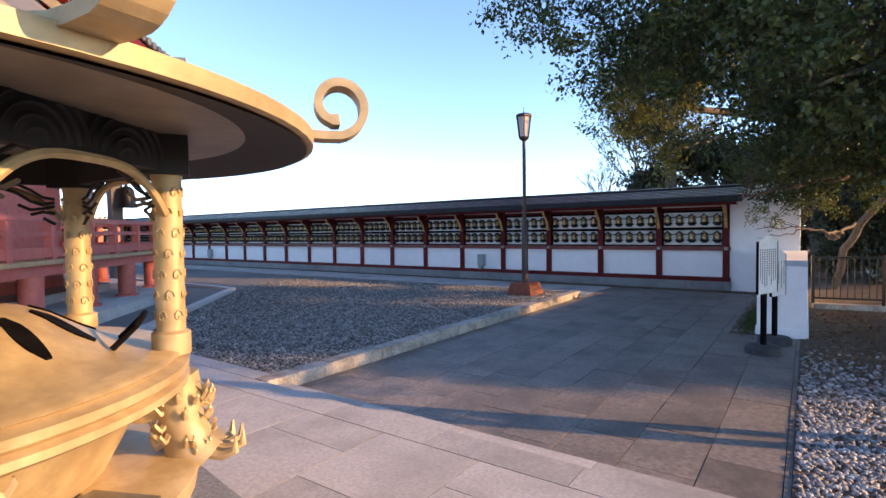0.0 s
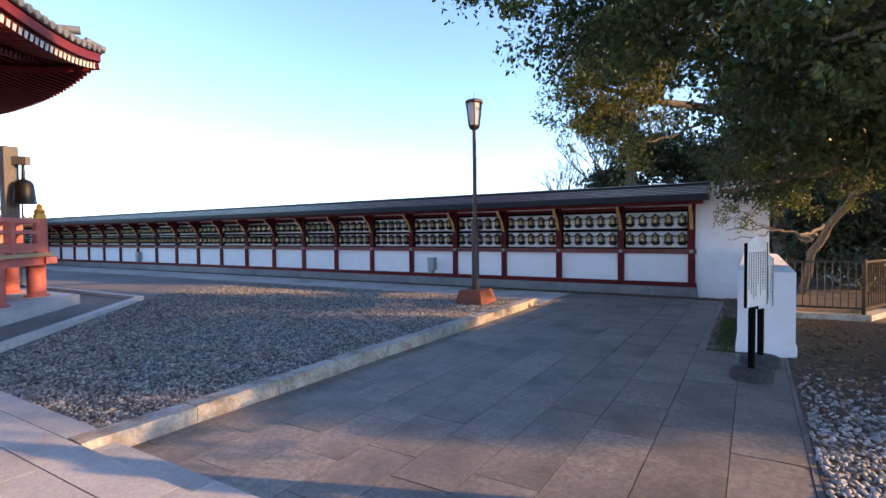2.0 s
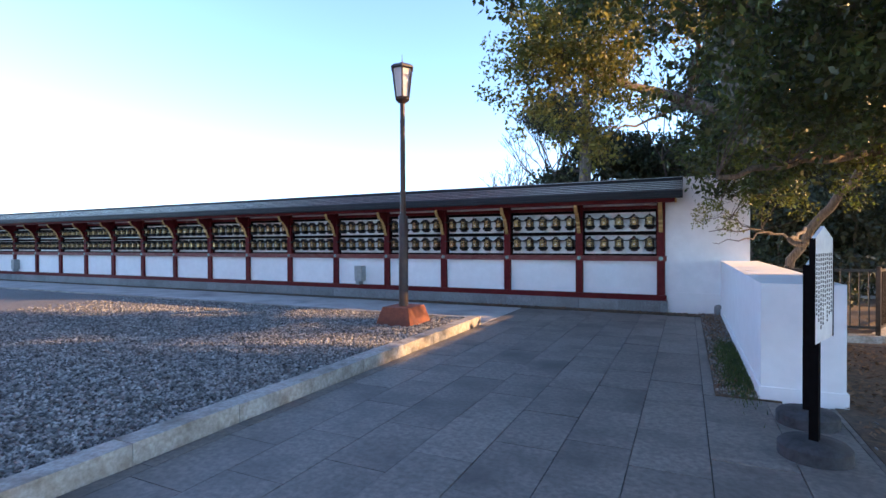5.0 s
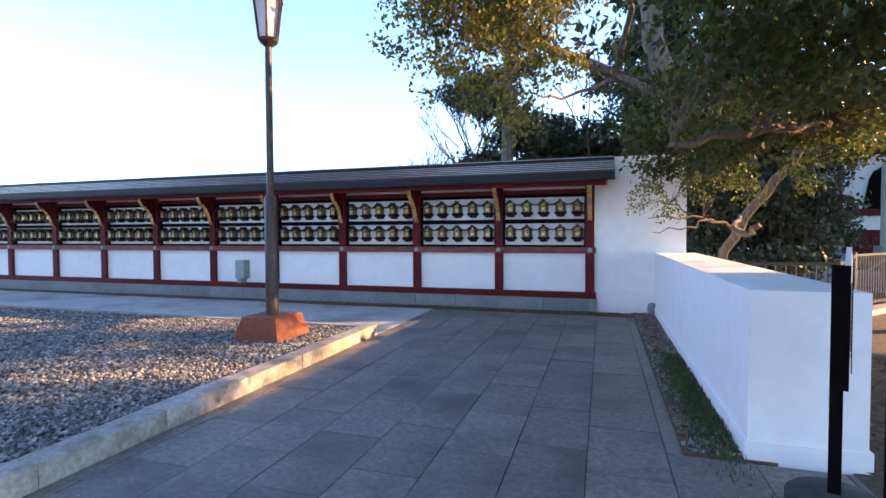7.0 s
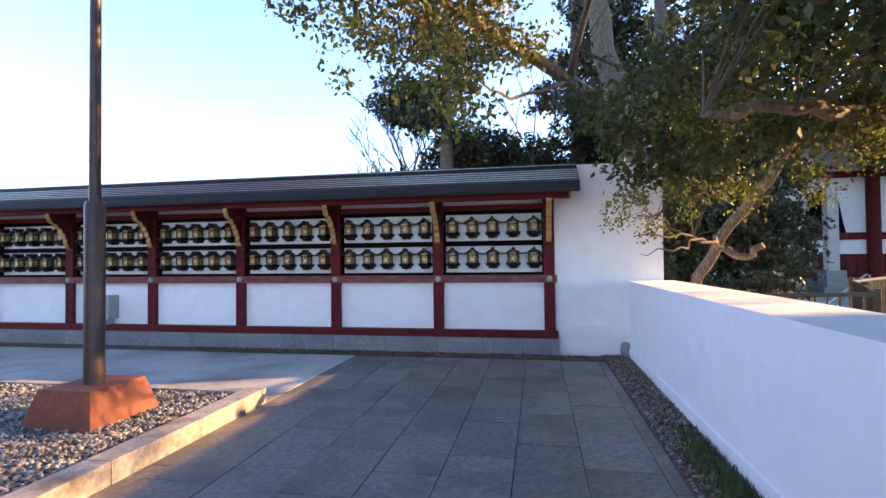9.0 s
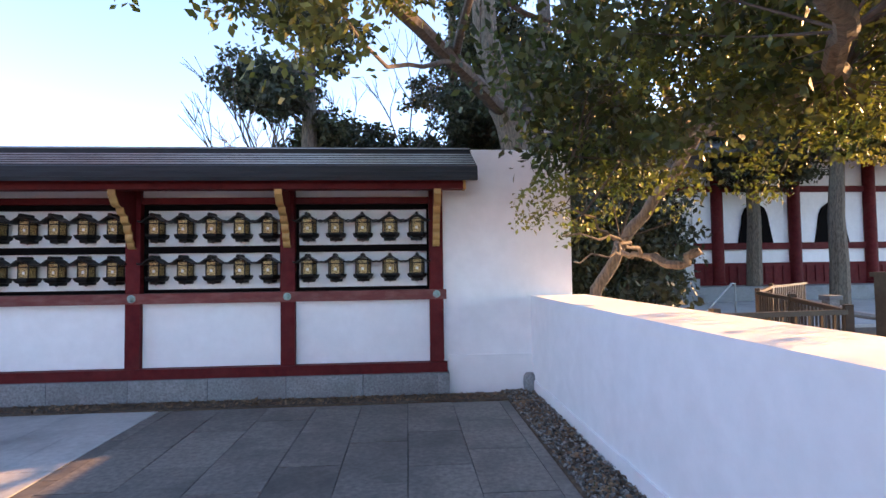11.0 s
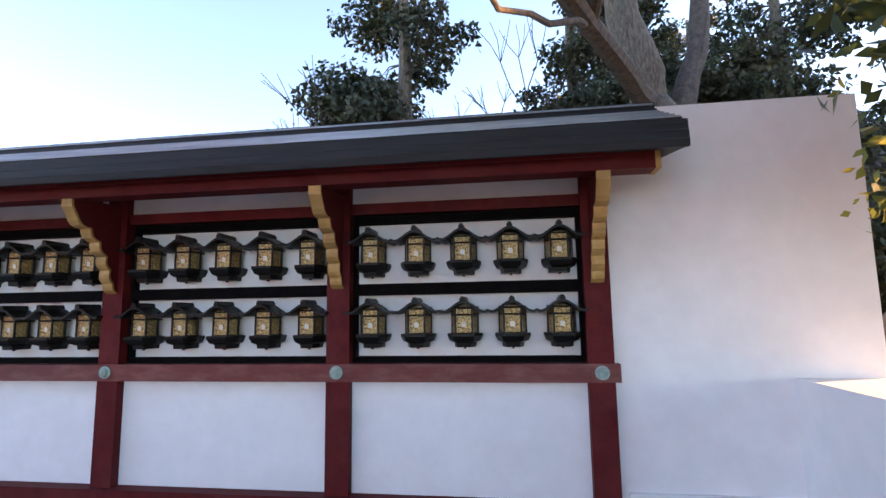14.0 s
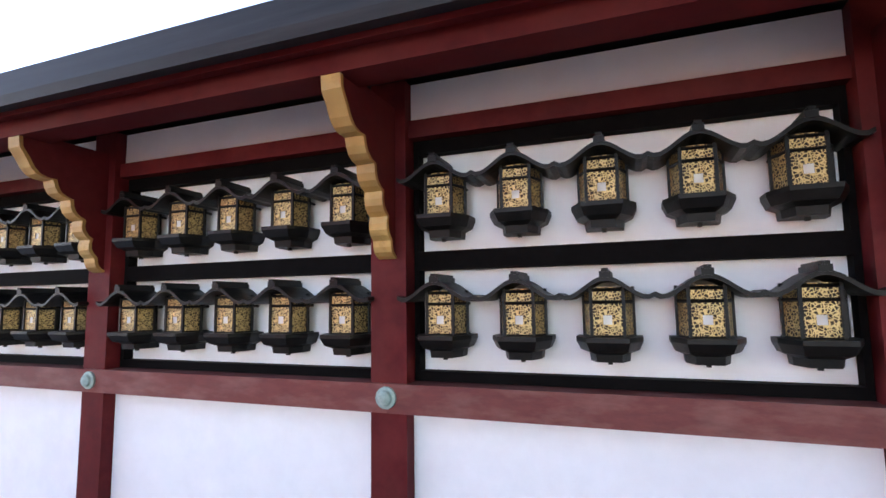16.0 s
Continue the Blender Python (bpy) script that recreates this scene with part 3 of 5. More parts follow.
def lantern_meshes():
    d = {}
    plan = [(-0.086, 0.0), (-0.092, -0.055), (-0.058, -0.14), (0.058, -0.14), (0.092, -0.055), (0.086, 0.0)]
    fr = bmesh.new()
    for x, y in plan[1:5]:
        box(fr, x - 0.006, x + 0.006, y - 0.006, y + 0.006, -0.09, 0.10)
    for z in (-0.088, 0.042, 0.088):
        for (xa, ya), (xb, yb) in zip(plan, plan[1:]):
            tube(fr, [(xa, ya, z), (xb, yb, z)], 0.0065, 4)
    box(fr, -0.05, 0.05, -0.02, 0.0, -0.1, 0.1)
    d["frame"] = mesh_of("frame", fr, M_IRON)
    prof = []
    for i in range(17):
        x = -0.168 + 0.336 * i / 16
        u = abs(x) / 0.168
        prof.append((x, 0.066 + 0.072 * (0.5 + 0.5 * math.cos(math.pi * min(1, u * 1.12))) + 0.012 * max(0, u - 0.85) / 0.15))
    rf = bmesh.new()
    prism(rf, prof + [(x, z - 0.017) for x, z in reversed(prof)], -0.205, 0.0, "y")
    box(rf, -0.02, 0.02, -0.212, 0.0, 0.130, 0.155)
    box(rf, -0.012, 0.012, -0.216, 0.0, 0.153, 0.166)
    d["roof"] = mesh_of("roof", rf, M_IRON)
    bs = bmesh.new()
    rings = [(0.16, 0.21, -0.088), (0.16, 0.21, -0.105), (0.14, 0.185, -0.138), (0.10, 0.145, -0.152), (0.095, 0.14, -0.182)]
    loops = []
    for hw, dp, z in rings:
        hw *= 0.76
        loops.append([bs.verts.new(p) for p in ((-hw, 0, z), (-hw, -dp * 0.45, z), (-hw * 0.62, -dp * 0.95, z), (hw * 0.62, -dp * 0.95, z), (hw, -dp * 0.45, z), (hw, 0, z))])
    for a, b in zip(loops, loops[1:]):
        for i in range(6):
            bs.faces.new((a[i], a[(i + 1) % 6], b[(i + 1) % 6], b[i]))
    bs.faces.new(loops[0])
    bs.faces.new(loops[-1][::-1])
    box(bs, -0.008, 0.008, -0.085, -0.07, -0.195, -0.18)
    d["tray"] = mesh_of("tray", bs, M_IRON)
    fp = bmesh.new()
    h = 0.016
    box(fp, -0.054, -h, -0.139, -0.135, -0.084, 0.04)
    box(fp, h, 0.054, -0.139, -0.135, -0.084, 0.04)
    box(fp, -h, h, -0.139, -0.135, -0.084, -0.042)
    box(fp, -h, h, -0.139, -0.135, -0.008, 0.04)
    d["front_panel"] = mesh_of("front_panel", fp, M_BRASS)
    tp = bmesh.new()
    prism(tp, [(-0.052, 0.046), (0.052, 0.046), (0.05, 0.085), (0.03, 0.098), (-0.03, 0.098), (-0.05, 0.085)], -0.139, -0.135, "y")
    d["top_panel"] = mesh_of("top_panel", tp, M_BRASS)
    for s, nm in ((1, "side_r"), (-1, "side_l")):
        sp = bmesh.new()
        prism(sp, [(s * 0.060, -0.136), (s * 0.090, -0.058), (s * 0.086, -0.056), (s * 0.056, -0.134)], -0.084, 0.084, "z")
        d[nm] = mesh_of("side_panel", sp, M_BRASS)
    d["paper"] = mesh_of("paper", B(-0.045, 0.045, -0.131, -0.127, -0.08, 0.08), M_PAPER)
    return d


LM = lantern_meshes()
lantern = thing("wall_lantern", Matrix.Translation((0, 0, -5)), "black bronze wall lantern with pierced brass panels", "lantern", "lanterns on the gallery wall")
place("frame", LM["frame"], lantern)
place("roof", LM["roof"], lantern)
place("tray", LM["tray"], lantern)
place("front_panel", LM["front_panel"], lantern, label="pierced brass panel")
place("top_panel", LM["top_panel"], lantern, label="pierced brass panel")
place("side_panel", LM["side_r"], lantern, label="pierced brass panel")
place("side_panel", LM["side_l"], lantern, label="pierced brass panel")
place("paper", LM["paper"], lantern)
first = True
for base, count in ((north, BAYS), (west, 6)):
    for i in range(count):
        for row in (2.022, 1.515):
            for k in range(5):
                m = base @ Matrix.Translation((-BAY * i - BAY / 2 + (k - 2) * 0.335, 0.165, row))
                if first:
                    lantern.matrix_basis = m
                    first = False
                else:
                    copy_thing(lantern, m)


# ---- boxes on the wall ----
def wall_box(x):
    b = thing("junction_box", Matrix.Translation((x, WALL_Y, 0)), "grey metal junction box fixed to the white gallery wall", "junction box")
    part("case", B(-0.12, 0.12, -0.14, 0.088, 0.44, 0.88), M_BOX, b, bevel=0.012)
    part("foot", B(-0.10, 0.02, -0.12, 0.085, 0.332, 0.44), M_BOX, b, bevel=0.008)
    return b


wall_box(-9.93)
wall_box(-28.8)


# ---- lamp posts ----
def lamp_post(m):
    t = thing("street_lamp", m, "dark brown lamp post with a hexagonal lantern on a rust-red base", "street lamp")
    bb = bmesh.new()
    box(bb, -0.36, 0.36, -0.40, 0.40, -0.02, 0.30, taper=0.09)
    part("base", bb, M_RUST, t, "rust-red tapered steel base", bevel=0.01)
    pb = bmesh.new()
    lathe(pb, [(0.088, 0.30), (0.088, 1.92), (0.075, 1.95), (0.052, 1.951), (0.046, 4.0)], 20)
    part("pole", pb, M_POLE, t, smooth=True)
    hb = bmesh.new()
    for a in range(6):
        c0, s0 = math.cos(radians(60 * a)), math.sin(radians(60 * a))
        tube(hb, [(0.135 * c0, 0.135 * s0, 4.08), (0.205 * c0, 0.205 * s0, 4.62)], 0.016, 5)
    lathe(hb, [(0.05, 3.98), (0.14, 4.05), (0.15, 4.09), (0.12, 4.10)], 6)
    lathe(hb, [(0.19, 4.60), (0.235, 4.61), (0.235, 4.635), (0.17, 4.68), (0.03, 4.72)], 6)
    part("lantern_frame", hb, M_POLE, t)
    gb = bmesh.new()
    lathe(gb, [(0.12, 4.10), (0.18, 4.60)], 6)
    part("glass", gb, M_FROST, t, "milky glass panes")
    sb = bmesh.new()
    tube(sb, [(0, 0, 4.70), (0, 0, 4.88)], [0.012, 0.004], 6)
    part("spike", sb, M_POLE, t)
    return t


lamp = lamp_post(Matrix.Translation((-6.02, 12.18, GRAVEL)))
lamp.scale = (1, 1, 1.02)
copy_thing(lamp, Matrix.Translation((-34.2, 13.2, 0.0)))

# ---- signs ----
def text_part(body, size, m, parent, vertical=False):
    cu = bpy.data.curves.new("writing", "FONT")
    cu.body = "\n".join(body) if vertical else body
    cu.size, cu.align_x, cu.align_y, cu.extrude, cu.space_line = size, "CENTER", "CENTER", 0.0015, 0.92
    tmp = bpy.data.objects.new("writing", cu)
    me = bpy.data.meshes.new_from_object(tmp)
    bpy.data.objects.remove(tmp)
    me.materials.append(M_TEXT)
    return place("writing", me, parent, m, "black brushed characters")


def sign_board(x, y, top, bottom, width, turn, cols):
    t = thing("information_sign", Matrix.Translation((x, y, PAVE)) @ Matrix.Rotation(radians(turn), 4, "Z"), "white information board with dark vertical writing on a black post", "sign")
    bb = bmesh.new()
    lathe(bb, [(0.235, 0.0), (0.235, 0.09), (0.21, 0.115), (0.08, 0.13)], 28)
    part("foot", bb, M_CONC, t, "round dark concrete foot", smooth=True)
    part("post", B(-0.03, 0.03, -0.03, 0.03, 0.13, top - 0.1), M_BLACK, t, bevel=0.004)
    w = width / 2
    pb = bmesh.new()
    prism(pb, [(-w, bottom), (w, bottom), (w, top - 0.09), (0, top), (-w, top - 0.09)], -0.055, -0.032, "y")
    part("board", pb, M_WHITEPAINT, t)
    eb = bmesh.new()
    box(eb, -w - 0.012, -w, -0.06, -0.027, bottom, top - 0.09)
    box(eb, w, w + 0.012, -0.06, -0.027, bottom, top - 0.09)
    part("board_edge", eb, M_BLACK, t)
    r = random.Random(int(x * 100))
    wb = bmesh.new()
    for c in range(cols):
        cx = w - 0.05 - c * (width - 0.1) / max(1, cols - 1)
        z = top - 0.20
        end = bottom + r.uniform(0.08, 0.3)
        while z > end:
            h = r.uniform(0.018, 0.026)
            box(wb, cx - 0.011, cx + 0.011, -0.0575, -0.055, z - h, z)
            z -= h + 0.011
    part("writing", wb, M_TEXT, t, "dark rows of small writing")
    return t


sign_board(-0.40, 8.55, 1.72, 0.88, 0.52, 67, 8)
sign_board(-0.30, 9.36, 1.50, 0.76, 0.42, 67, 5)

wp = thing("wooden_marker_post", Matrix.Translation((1.29, 9.75, -0.06)), "white painted square marker post with black characters and black foot", "marker post")
part("shaft", B(-0.072, 0.072, -0.085, 0.085, 0.16, 2.05), M_WHITEPAINT, wp, bevel=0.006)
part("black_foot", B(-0.075, 0.075, -0.088, 0.088, -0.05, 0.16), M_BLACK, wp)
for i, ch in enumerate("徳太子堂"):
    text_part(ch, 0.145, Matrix.Translation((0, -0.088, 1.66 - 0.185 * i)) @ Matrix.Rotation(radians(90), 4, "X"), wp)

nb = thing("notice_board", Matrix.Translation((1.04, 5.66, -0.06)), "white painted timber notice board frame with grey back panels", "notice board")
part("post", B(-0.055, 0.055, -0.055, 0.055, -0.05, 2.14), M_WHITEPAINT, nb, bevel=0.006)
part("post", B(1.35, 1.46, 0.245, 0.355, -0.05, 2.14), M_WHITEPAINT, nb, bevel=0.006)
for z in (2.02, 1.30, 1.12, 0.80):
    part("crossbar", B(0.05, 1.44, -0.025, 0.025, z, z + 0.055), M_WHITEPAINT, nb, m=Matrix.Rotation(radians(12), 4, "Z"), bevel=0.004)
part("panel", B(0.06, 1.36, -0.012, 0.012, 1.355, 2.02), M_BOX, nb, m=Matrix.Rotation(radians(12), 4, "Z"))
part("panel", B(0.06, 1.36, -0.012, 0.012, 0.855, 1.12), M_BOX, nb, m=Matrix.Rotation(radians(12), 4, "Z"))


# ---- fence ----
FENCE = [(0.22, 13.9), (1.45, 14.05), (2.2, 15.6), (2.8, 17.0), (4.2, 18.6), (6.0, 20.0)]
fence = thing("metal_fence", None, "brown steel bar fence with flat top rail along the garden edge", "fence")
fence_kerb = tagged(thing("fence_kerb", None), "low pale concrete kerb under a bar fence", "kerb", kind="structure")
for (xa, ya), (xb, yb) in zip(FENCE, FENCE[1:]):
    ln_ = math.hypot(xb - xa, yb - ya)
    m = Matrix.Translation((xa, ya, 0)) @ Matrix.Rotation(math.atan2(yb - ya, xb - xa), 4, "Z")
    part("kerb_stone", B(0.004, ln_, -0.12, 0.12, -0.1, 0.06), M_KERB, fence_kerb, m=m)
    part("post", B(-0.03, 0.03, -0.03, 0.03, 0.06, 1.14), M_FENCE, fence, m=m)
    part("top_rail", B(0.03, ln_ - 0.03, -0.025, 0.025, 1.06, 1.10), M_FENCE, fence, m=m)
    part("bottom_rail", B(0.03, ln_ - 0.03, -0.02, 0.02, 0.16, 0.20), M_FENCE, fence, m=m)
    nbar = int(ln_ / 0.115)
    bar = mesh_of("bar", B(-0.009, 0.009, -0.009, 0.009, 0.20, 1.06), M_FENCE)
    for i in range(1, nbar):
        place("bar", bar, fence, m @ Matrix.Translation((ln_ * i / nbar, 0, 0)))


# ---- incense burner ----
BC = Vector((-2.525, 0.144, -0.055))
burner = thing("incense_burner", Matrix.Translation(BC), "gilt bronze roofed incense burner with dragon feet on a stone base", "incense burner")
bb = bmesh.new()
lathe(bb, [(1.42, TERR - 0.1), (1.42, 0.40), (1.38, 0.44), (1.0, 0.45)], 8, phase=radians(14))
part("stone_base", bb, M_PLINTH, burner, "grey octagonal stone base")
lb = bmesh.new()
lathe(lb, [(1.02, 0.45), (1.02, 0.55), (0.90, 0.60), (0.92, 0.70), (1.0, 0.80), (1.02, 0.90), (0.97, 0.92), (0.3, 0.925)], 40)
part("lower_body", lb, M_BURNER, burner, smooth=True)
nb_ = bmesh.new()
lathe(nb_, [(0.70, 0.92), (0.68, 0.97), (0.74, 1.08), (0.80, 1.20), (0.86, 1.25)], 40)
part("bowl", nb_, M_BURNER, burner, m=Matrix.Translation((0, 0, -0.05)), smooth=True)
rb = bmesh.new()
lathe(rb, [(0.84, 1.24), (0.95, 1.27), (0.985, 1.29), (0.985, 1.315), (0.955, 1.325), (0.985, 1.345), (0.99, 1.375), (0.94, 1.39), (0.955, 1.40), (0.93, 1.415), (0.70, 1.42)], 56)
part("rim", rb, M_BURNER, burner, m=Matrix.Translation((0, 0, -0.05)), smooth=True)
lid = bmesh.new()
lid_prof = [(0.86, 1.415), (0.78, 1.43), (0.70, 1.455), (0.60, 1.51), (0.50, 1.575), (0.42, 1.61), (0.30, 1.625), (0.05, 1.63)]
lathe(lid, lid_prof, 48)
part("lid", lid, M_BURNER, burner, m=Matrix.Translation((0, 0, -0.05)), smooth=True)
slot = bmesh.new()
top_c, bot_c = [], []
for k in range(9):
    u = k / 8
    r = 0.66 - 0.22 * u
    z = float(np.interp(-r, [-p[0] for p in lid_prof], [p[1] for p in lid_prof])) + 0.008
    hw = 0.034 * math.sin(math.pi * (0.08 + 0.84 * u)) + 0.004
    top_c.append((r, -hw + 0.05 * u, z))
    bot_c.append((r, hw + 0.05 * u, z))
ring = top_c + bot_c[::-1]
up = [slot.verts.new(p) for p in ring]
dn = [slot.verts.new((p[0], p[1], p[2] - 0.03)) for p in ring]
slot.faces.new(up)
slot.faces.new(dn[::-1])
for k in range(len(ring)):
    slot.faces.new((up[k], up[(k + 1) % len(ring)], dn[(k + 1) % len(ring)], dn[k]))
slot_me = mesh_of("smoke_slot", slot, M_BLACK)
for k in range(14):
    place("smoke_slot", slot_me, burner, Matrix.Translation((0, 0, -0.05)) @ Matrix.Rotation(2 * math.pi * k / 14 + 0.1, 4, "Z"), "black smoke slot")
hd = bmesh.new()
tube(hd, [(0.72, -0.12, 1.45), (0.80, -0.12, 1.53), (0.82, -0.06, 1.56), (0.82, 0.06, 1.56), (0.80, 0.12, 1.53), (0.72, 0.12, 1.45)], 0.012, 8)
part("lid_handle", hd, M_BLACK, burner, m=Matrix.Translation((0, 0, -0.05)) @ Matrix.Rotation(radians(62), 4, "Z"), smooth=True)
POST_A = (1, 61, 121, 181, 241, 301)
pm = bmesh.new()
lathe(pm, [(0.075, 1.34), (0.075, 1.43), (0.056, 1.44), (0.056, 2.06), (0.062, 2.09)], 28)
# raised scrolls on the post
for zc in np.arange(1.50, 2.05, 0.085):
    for a in range(0, 360, 60):
        c = Vector((0.056 * math.cos(radians(a + 30 * int(zc * 12 % 2))), 0.056 * math.sin(radians(a + 30 * int(zc * 12 % 2))), zc))
        nrm = Vector((c.x, c.y, 0)).normalized()
        side = Vector((-nrm.y, nrm.x, 0))
        tube(pm, [c + nrm * 0.002 + side * 0.022 * (1 - q / 9) * math.cos(q * 0.85) + Vector((0, 0, 0.032 * (1 - q / 9) * math.sin(q * 0.85))) for q in range(9)], 0.0032, 4)
post_me = mesh_of("pillar", pm, M_BURNER, smooth=True)
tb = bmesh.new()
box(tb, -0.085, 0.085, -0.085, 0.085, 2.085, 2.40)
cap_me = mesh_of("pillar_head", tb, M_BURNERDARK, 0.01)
dm = bmesh.new()
tube(dm, [(0, 0, 1.27), (0.02, 0, 1.18), (0.03, 0, 1.08), (0.05, 0, 0.98), (0.10, 0, 0.92)], [0.10, 0.095, 0.085, 0.10, 0.13], 14)
tube(dm, [(-0.05, 0, 1.20), (-0.13, 0, 1.19), (-0.19, 0, 1.205)], [0.06, 0.05, 0.028], 10)
tube(dm, [(-0.05, 0, 1.14), (-0.13, 0, 1.115), (-0.17, 0, 1.12)], [0.045, 0.03, 0.015], 8)
rr = random.Random(4)
for k in range(46):
    a, z = rr.uniform(0, 6.28), rr.uniform(0.96, 1.25)
    d = Vector((math.cos(a), math.sin(a), 0))
    c = Vector((0.035, 0, z)) + d * 0.075
    tube(dm, [c, c + d * 0.03 + Vector((0, 0, -0.02)), c + d * 0.05 + Vector((0, 0, 0.01)), c + d * 0.048 + Vector((0, 0, 0.03))], [0.018, 0.014, 0.008, 0.003], 5)
for s in (-0.7, -0.25, 0.25, 0.7):
    d = Vector((math.cos(s), math.sin(s), 0))
    tube(dm, [Vector((0.08, 0, 0.94)) + d * 0.04, Vector((0.1, 0, 0.925)) + d * 0.11, Vector((0.1, 0, 0.95)) + d * 0.17, Vector((0.1, 0, 1.01)) + d * 0.175], [0.03, 0.026, 0.018, 0.004], 7)
drag_me = mesh_of("dragon_foot", dm, M_BURNER, smooth=True)
for a in POST_A:
    m = Matrix.Rotation(radians(a), 4, "Z") @ Matrix.Translation((0.92, 0, 0))
    place("pillar", post_me, burner, m, "pillar with raised scroll pattern")
    place("pillar_head", cap_me, burner, m, "near-black pillar head")
    place("dragon_foot", drag_me, burner, Matrix.Translation((0, 0, -0.03)) @ m, "cast dragon-head foot")
    ab = bmesh.new()
    # frieze beam and wave arch between this pillar and the next
    span = 0.92
    mm = Matrix.Rotation(radians(a + 30), 4, "Z") @ Matrix.Translation((0.92 * math.cos(radians(30)), 0, 0))
    box(ab, -0.03, 0.03, -span / 2 + 0.1, span / 2 - 0.1, 2.10, 2.40)
    for rad in np.arange(0.04, 0.22, 0.04):
        for cy in (-0.19, 0.19):
            tube(ab, [(0.032, cy + rad * math.cos(q), 2.12 + rad * 0.9 * math.sin(q)) for q in np.linspace(0.05, 3.09, 12)], 0.009, 4)
    part("frieze", ab, M_BURNERDARK, burner, "near-black carved wave frieze", m=mm)
    arch = bmesh.new()
    pts_a = [(0.035, y, 2.095 - 0.17 * (abs(y) / (span / 2 - 0.07)) ** 3.2) for y in np.linspace(-span / 2 + 0.07, span / 2 - 0.07, 25)]
    tube(arch, pts_a, 0.017, 6)
    part("arch_moulding", arch, M_BURNER, burner, m=mm, smooth=True)
    wv = bmesh.new()
    for s in (-1, 1):
        for q in range(5):
            y0 = s * (span / 2 - 0.09)
            tube(wv, [(0, y0 - s * 0.05 * j, 1.90 + 0.036 * q + 0.022 * math.sin(j * 1.3 + q) + 0.012 * j) for j in range(2 + q)], 0.008, 4)
    part("wave_lattice", wv, M_BURNERDARK, burner, m=mm)
tray = bmesh.new()
box(tray, 0.72, 0.99, -0.16, 0.16, 0.922, 0.945)
part("side_tray", tray, M_TRAY, burner, "tarnished metal tray", m=Matrix.Rotation(radians(25), 4, "Z"), bevel=0.006)
tray2 = bmesh.new()
box(tray2, 0.70, 1.0, -0.25, 0.17, 0.922, 0.947)
for q in range(3):
    box(tray2, 0.76 + 0.07 * q, 0.78 + 0.07 * q, -0.2, 0.1, 0.947, 0.957)
part("slotted_tray", tray2, M_TRAY, burner, "dark slotted metal tray", m=Matrix.Rotation(radians(2), 4, "Z"), bevel=0.004)
rf = bmesh.new()
lathe(rf, [(0.6, 2.40), (1.0, 2.32), (1.30, 2.235), (1.48, 2.185), (1.50, 2.19), (1.505, 2.235), (1.48, 2.245)], 72, caps=False)
part("roof_rim", rf, M_BURNER, burner, smooth=True)
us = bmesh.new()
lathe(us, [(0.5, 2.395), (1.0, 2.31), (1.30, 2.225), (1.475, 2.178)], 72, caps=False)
part("roof_underside", us, M_BURNERDARK, burner, "near-black roof underside", smooth=True)
rt = bmesh.new()
lathe(rt, [(1.48, 2.245), (1.30, 2.27), (1.05, 2.35), (0.80, 2.48), (0.55, 2.68), (0.38, 2.9), (0.30, 3.1)], 72)
part("roof_top", rt, M_ROOFGREY, burner, "weathered grey-brown roof", smooth=True)
CURLS = (51, 96, 141, 186, 231, 276, 321, 6)
for a in CURLS:
    cu = bmesh.new()
    path = [(0.55, 2.72), (0.8, 2.51), (1.05, 2.38), (1.30, 2.28), (1.46, 2.245), (1.54, 2.24)]
    c0, s0 = (1.60, 2.365), 0.125
    for q in range(31):
        ang = radians(-84 + q * 12)
        r = s0 - 0.0022 * q
        path.append((c0[0] + r * math.cos(ang), c0[1] + r * math.sin(ang)))
    k = len(path)
    outer, inner = [], []
    for i, p in enumerate(path):
        q0, q1 = path[max(0, i - 1)], path[min(k - 1, i + 1)]
        d = Vector((q1[0] - q0[0], q1[1] - q0[1])).normalized()
        nrm = Vector((-d.y, d.x))
        w = 0.017 if i < k - 3 else 0.022
        outer.append((p[0] + nrm.x * w, p[1] + nrm.y * w))
        inner.append((p[0] - nrm.x * w, p[1] - nrm.y * w))
    for i in range(k - 1):
        prism(cu, [outer[i], outer[i + 1], inner[i + 1], inner[i]], -0.055, 0.055, "y")
    bmesh.ops.remove_doubles(cu, verts=cu.verts, dist=0.0005)
    part("curled_rib", cu, M_BURNER, burner, "curled bronze roof rib", smooth=True, m=Matrix.Rotation(radians(a), 4, "Z"))

# ---- octagonal hall ----
hall = thing("temple_hall", None, "vermilion octagonal temple hall with raised veranda and grey tiled roof", "temple hall")


def ring_prism(name, r, z0, z1, material, parent, label="", bevel=0.0):
    b = bmesh.new()
    prism(b, octagon(r), z0, z1, "z")
    return part(name, b, material, parent, label, bevel)


tagged(ring_prism("hall_island_gravel", 11.65, -0.1, 0.07, M_GRAVELBED, None), "dark gravel border round the hall platform", "gravel", kind="structure")
ring_prism("platform", 10.45, -0.1, 0.30, M_PALE, hall, "pale stone platform", 0.02)
ring_prism("mound", 8.6, 0.30, 0.50, M_PALE, hall)
ring_prism("veranda_deck", 9.95, 1.28, 1.36, M_DECK, hall, "timber veranda floor")
ring_prism("veranda_beam", 9.85, 1.08, 1.28, M_VERM, hall)
ring_prism("hall_body", 7.6, 0.3, 5.4, M_VERM, hall)
island_kerb = tagged(thing("island_kerb"), "pale stone kerb round the hall's gravel border", "kerb", kind="structure")
oc_in, oc_out = octagon(11.62), octagon(11.82)
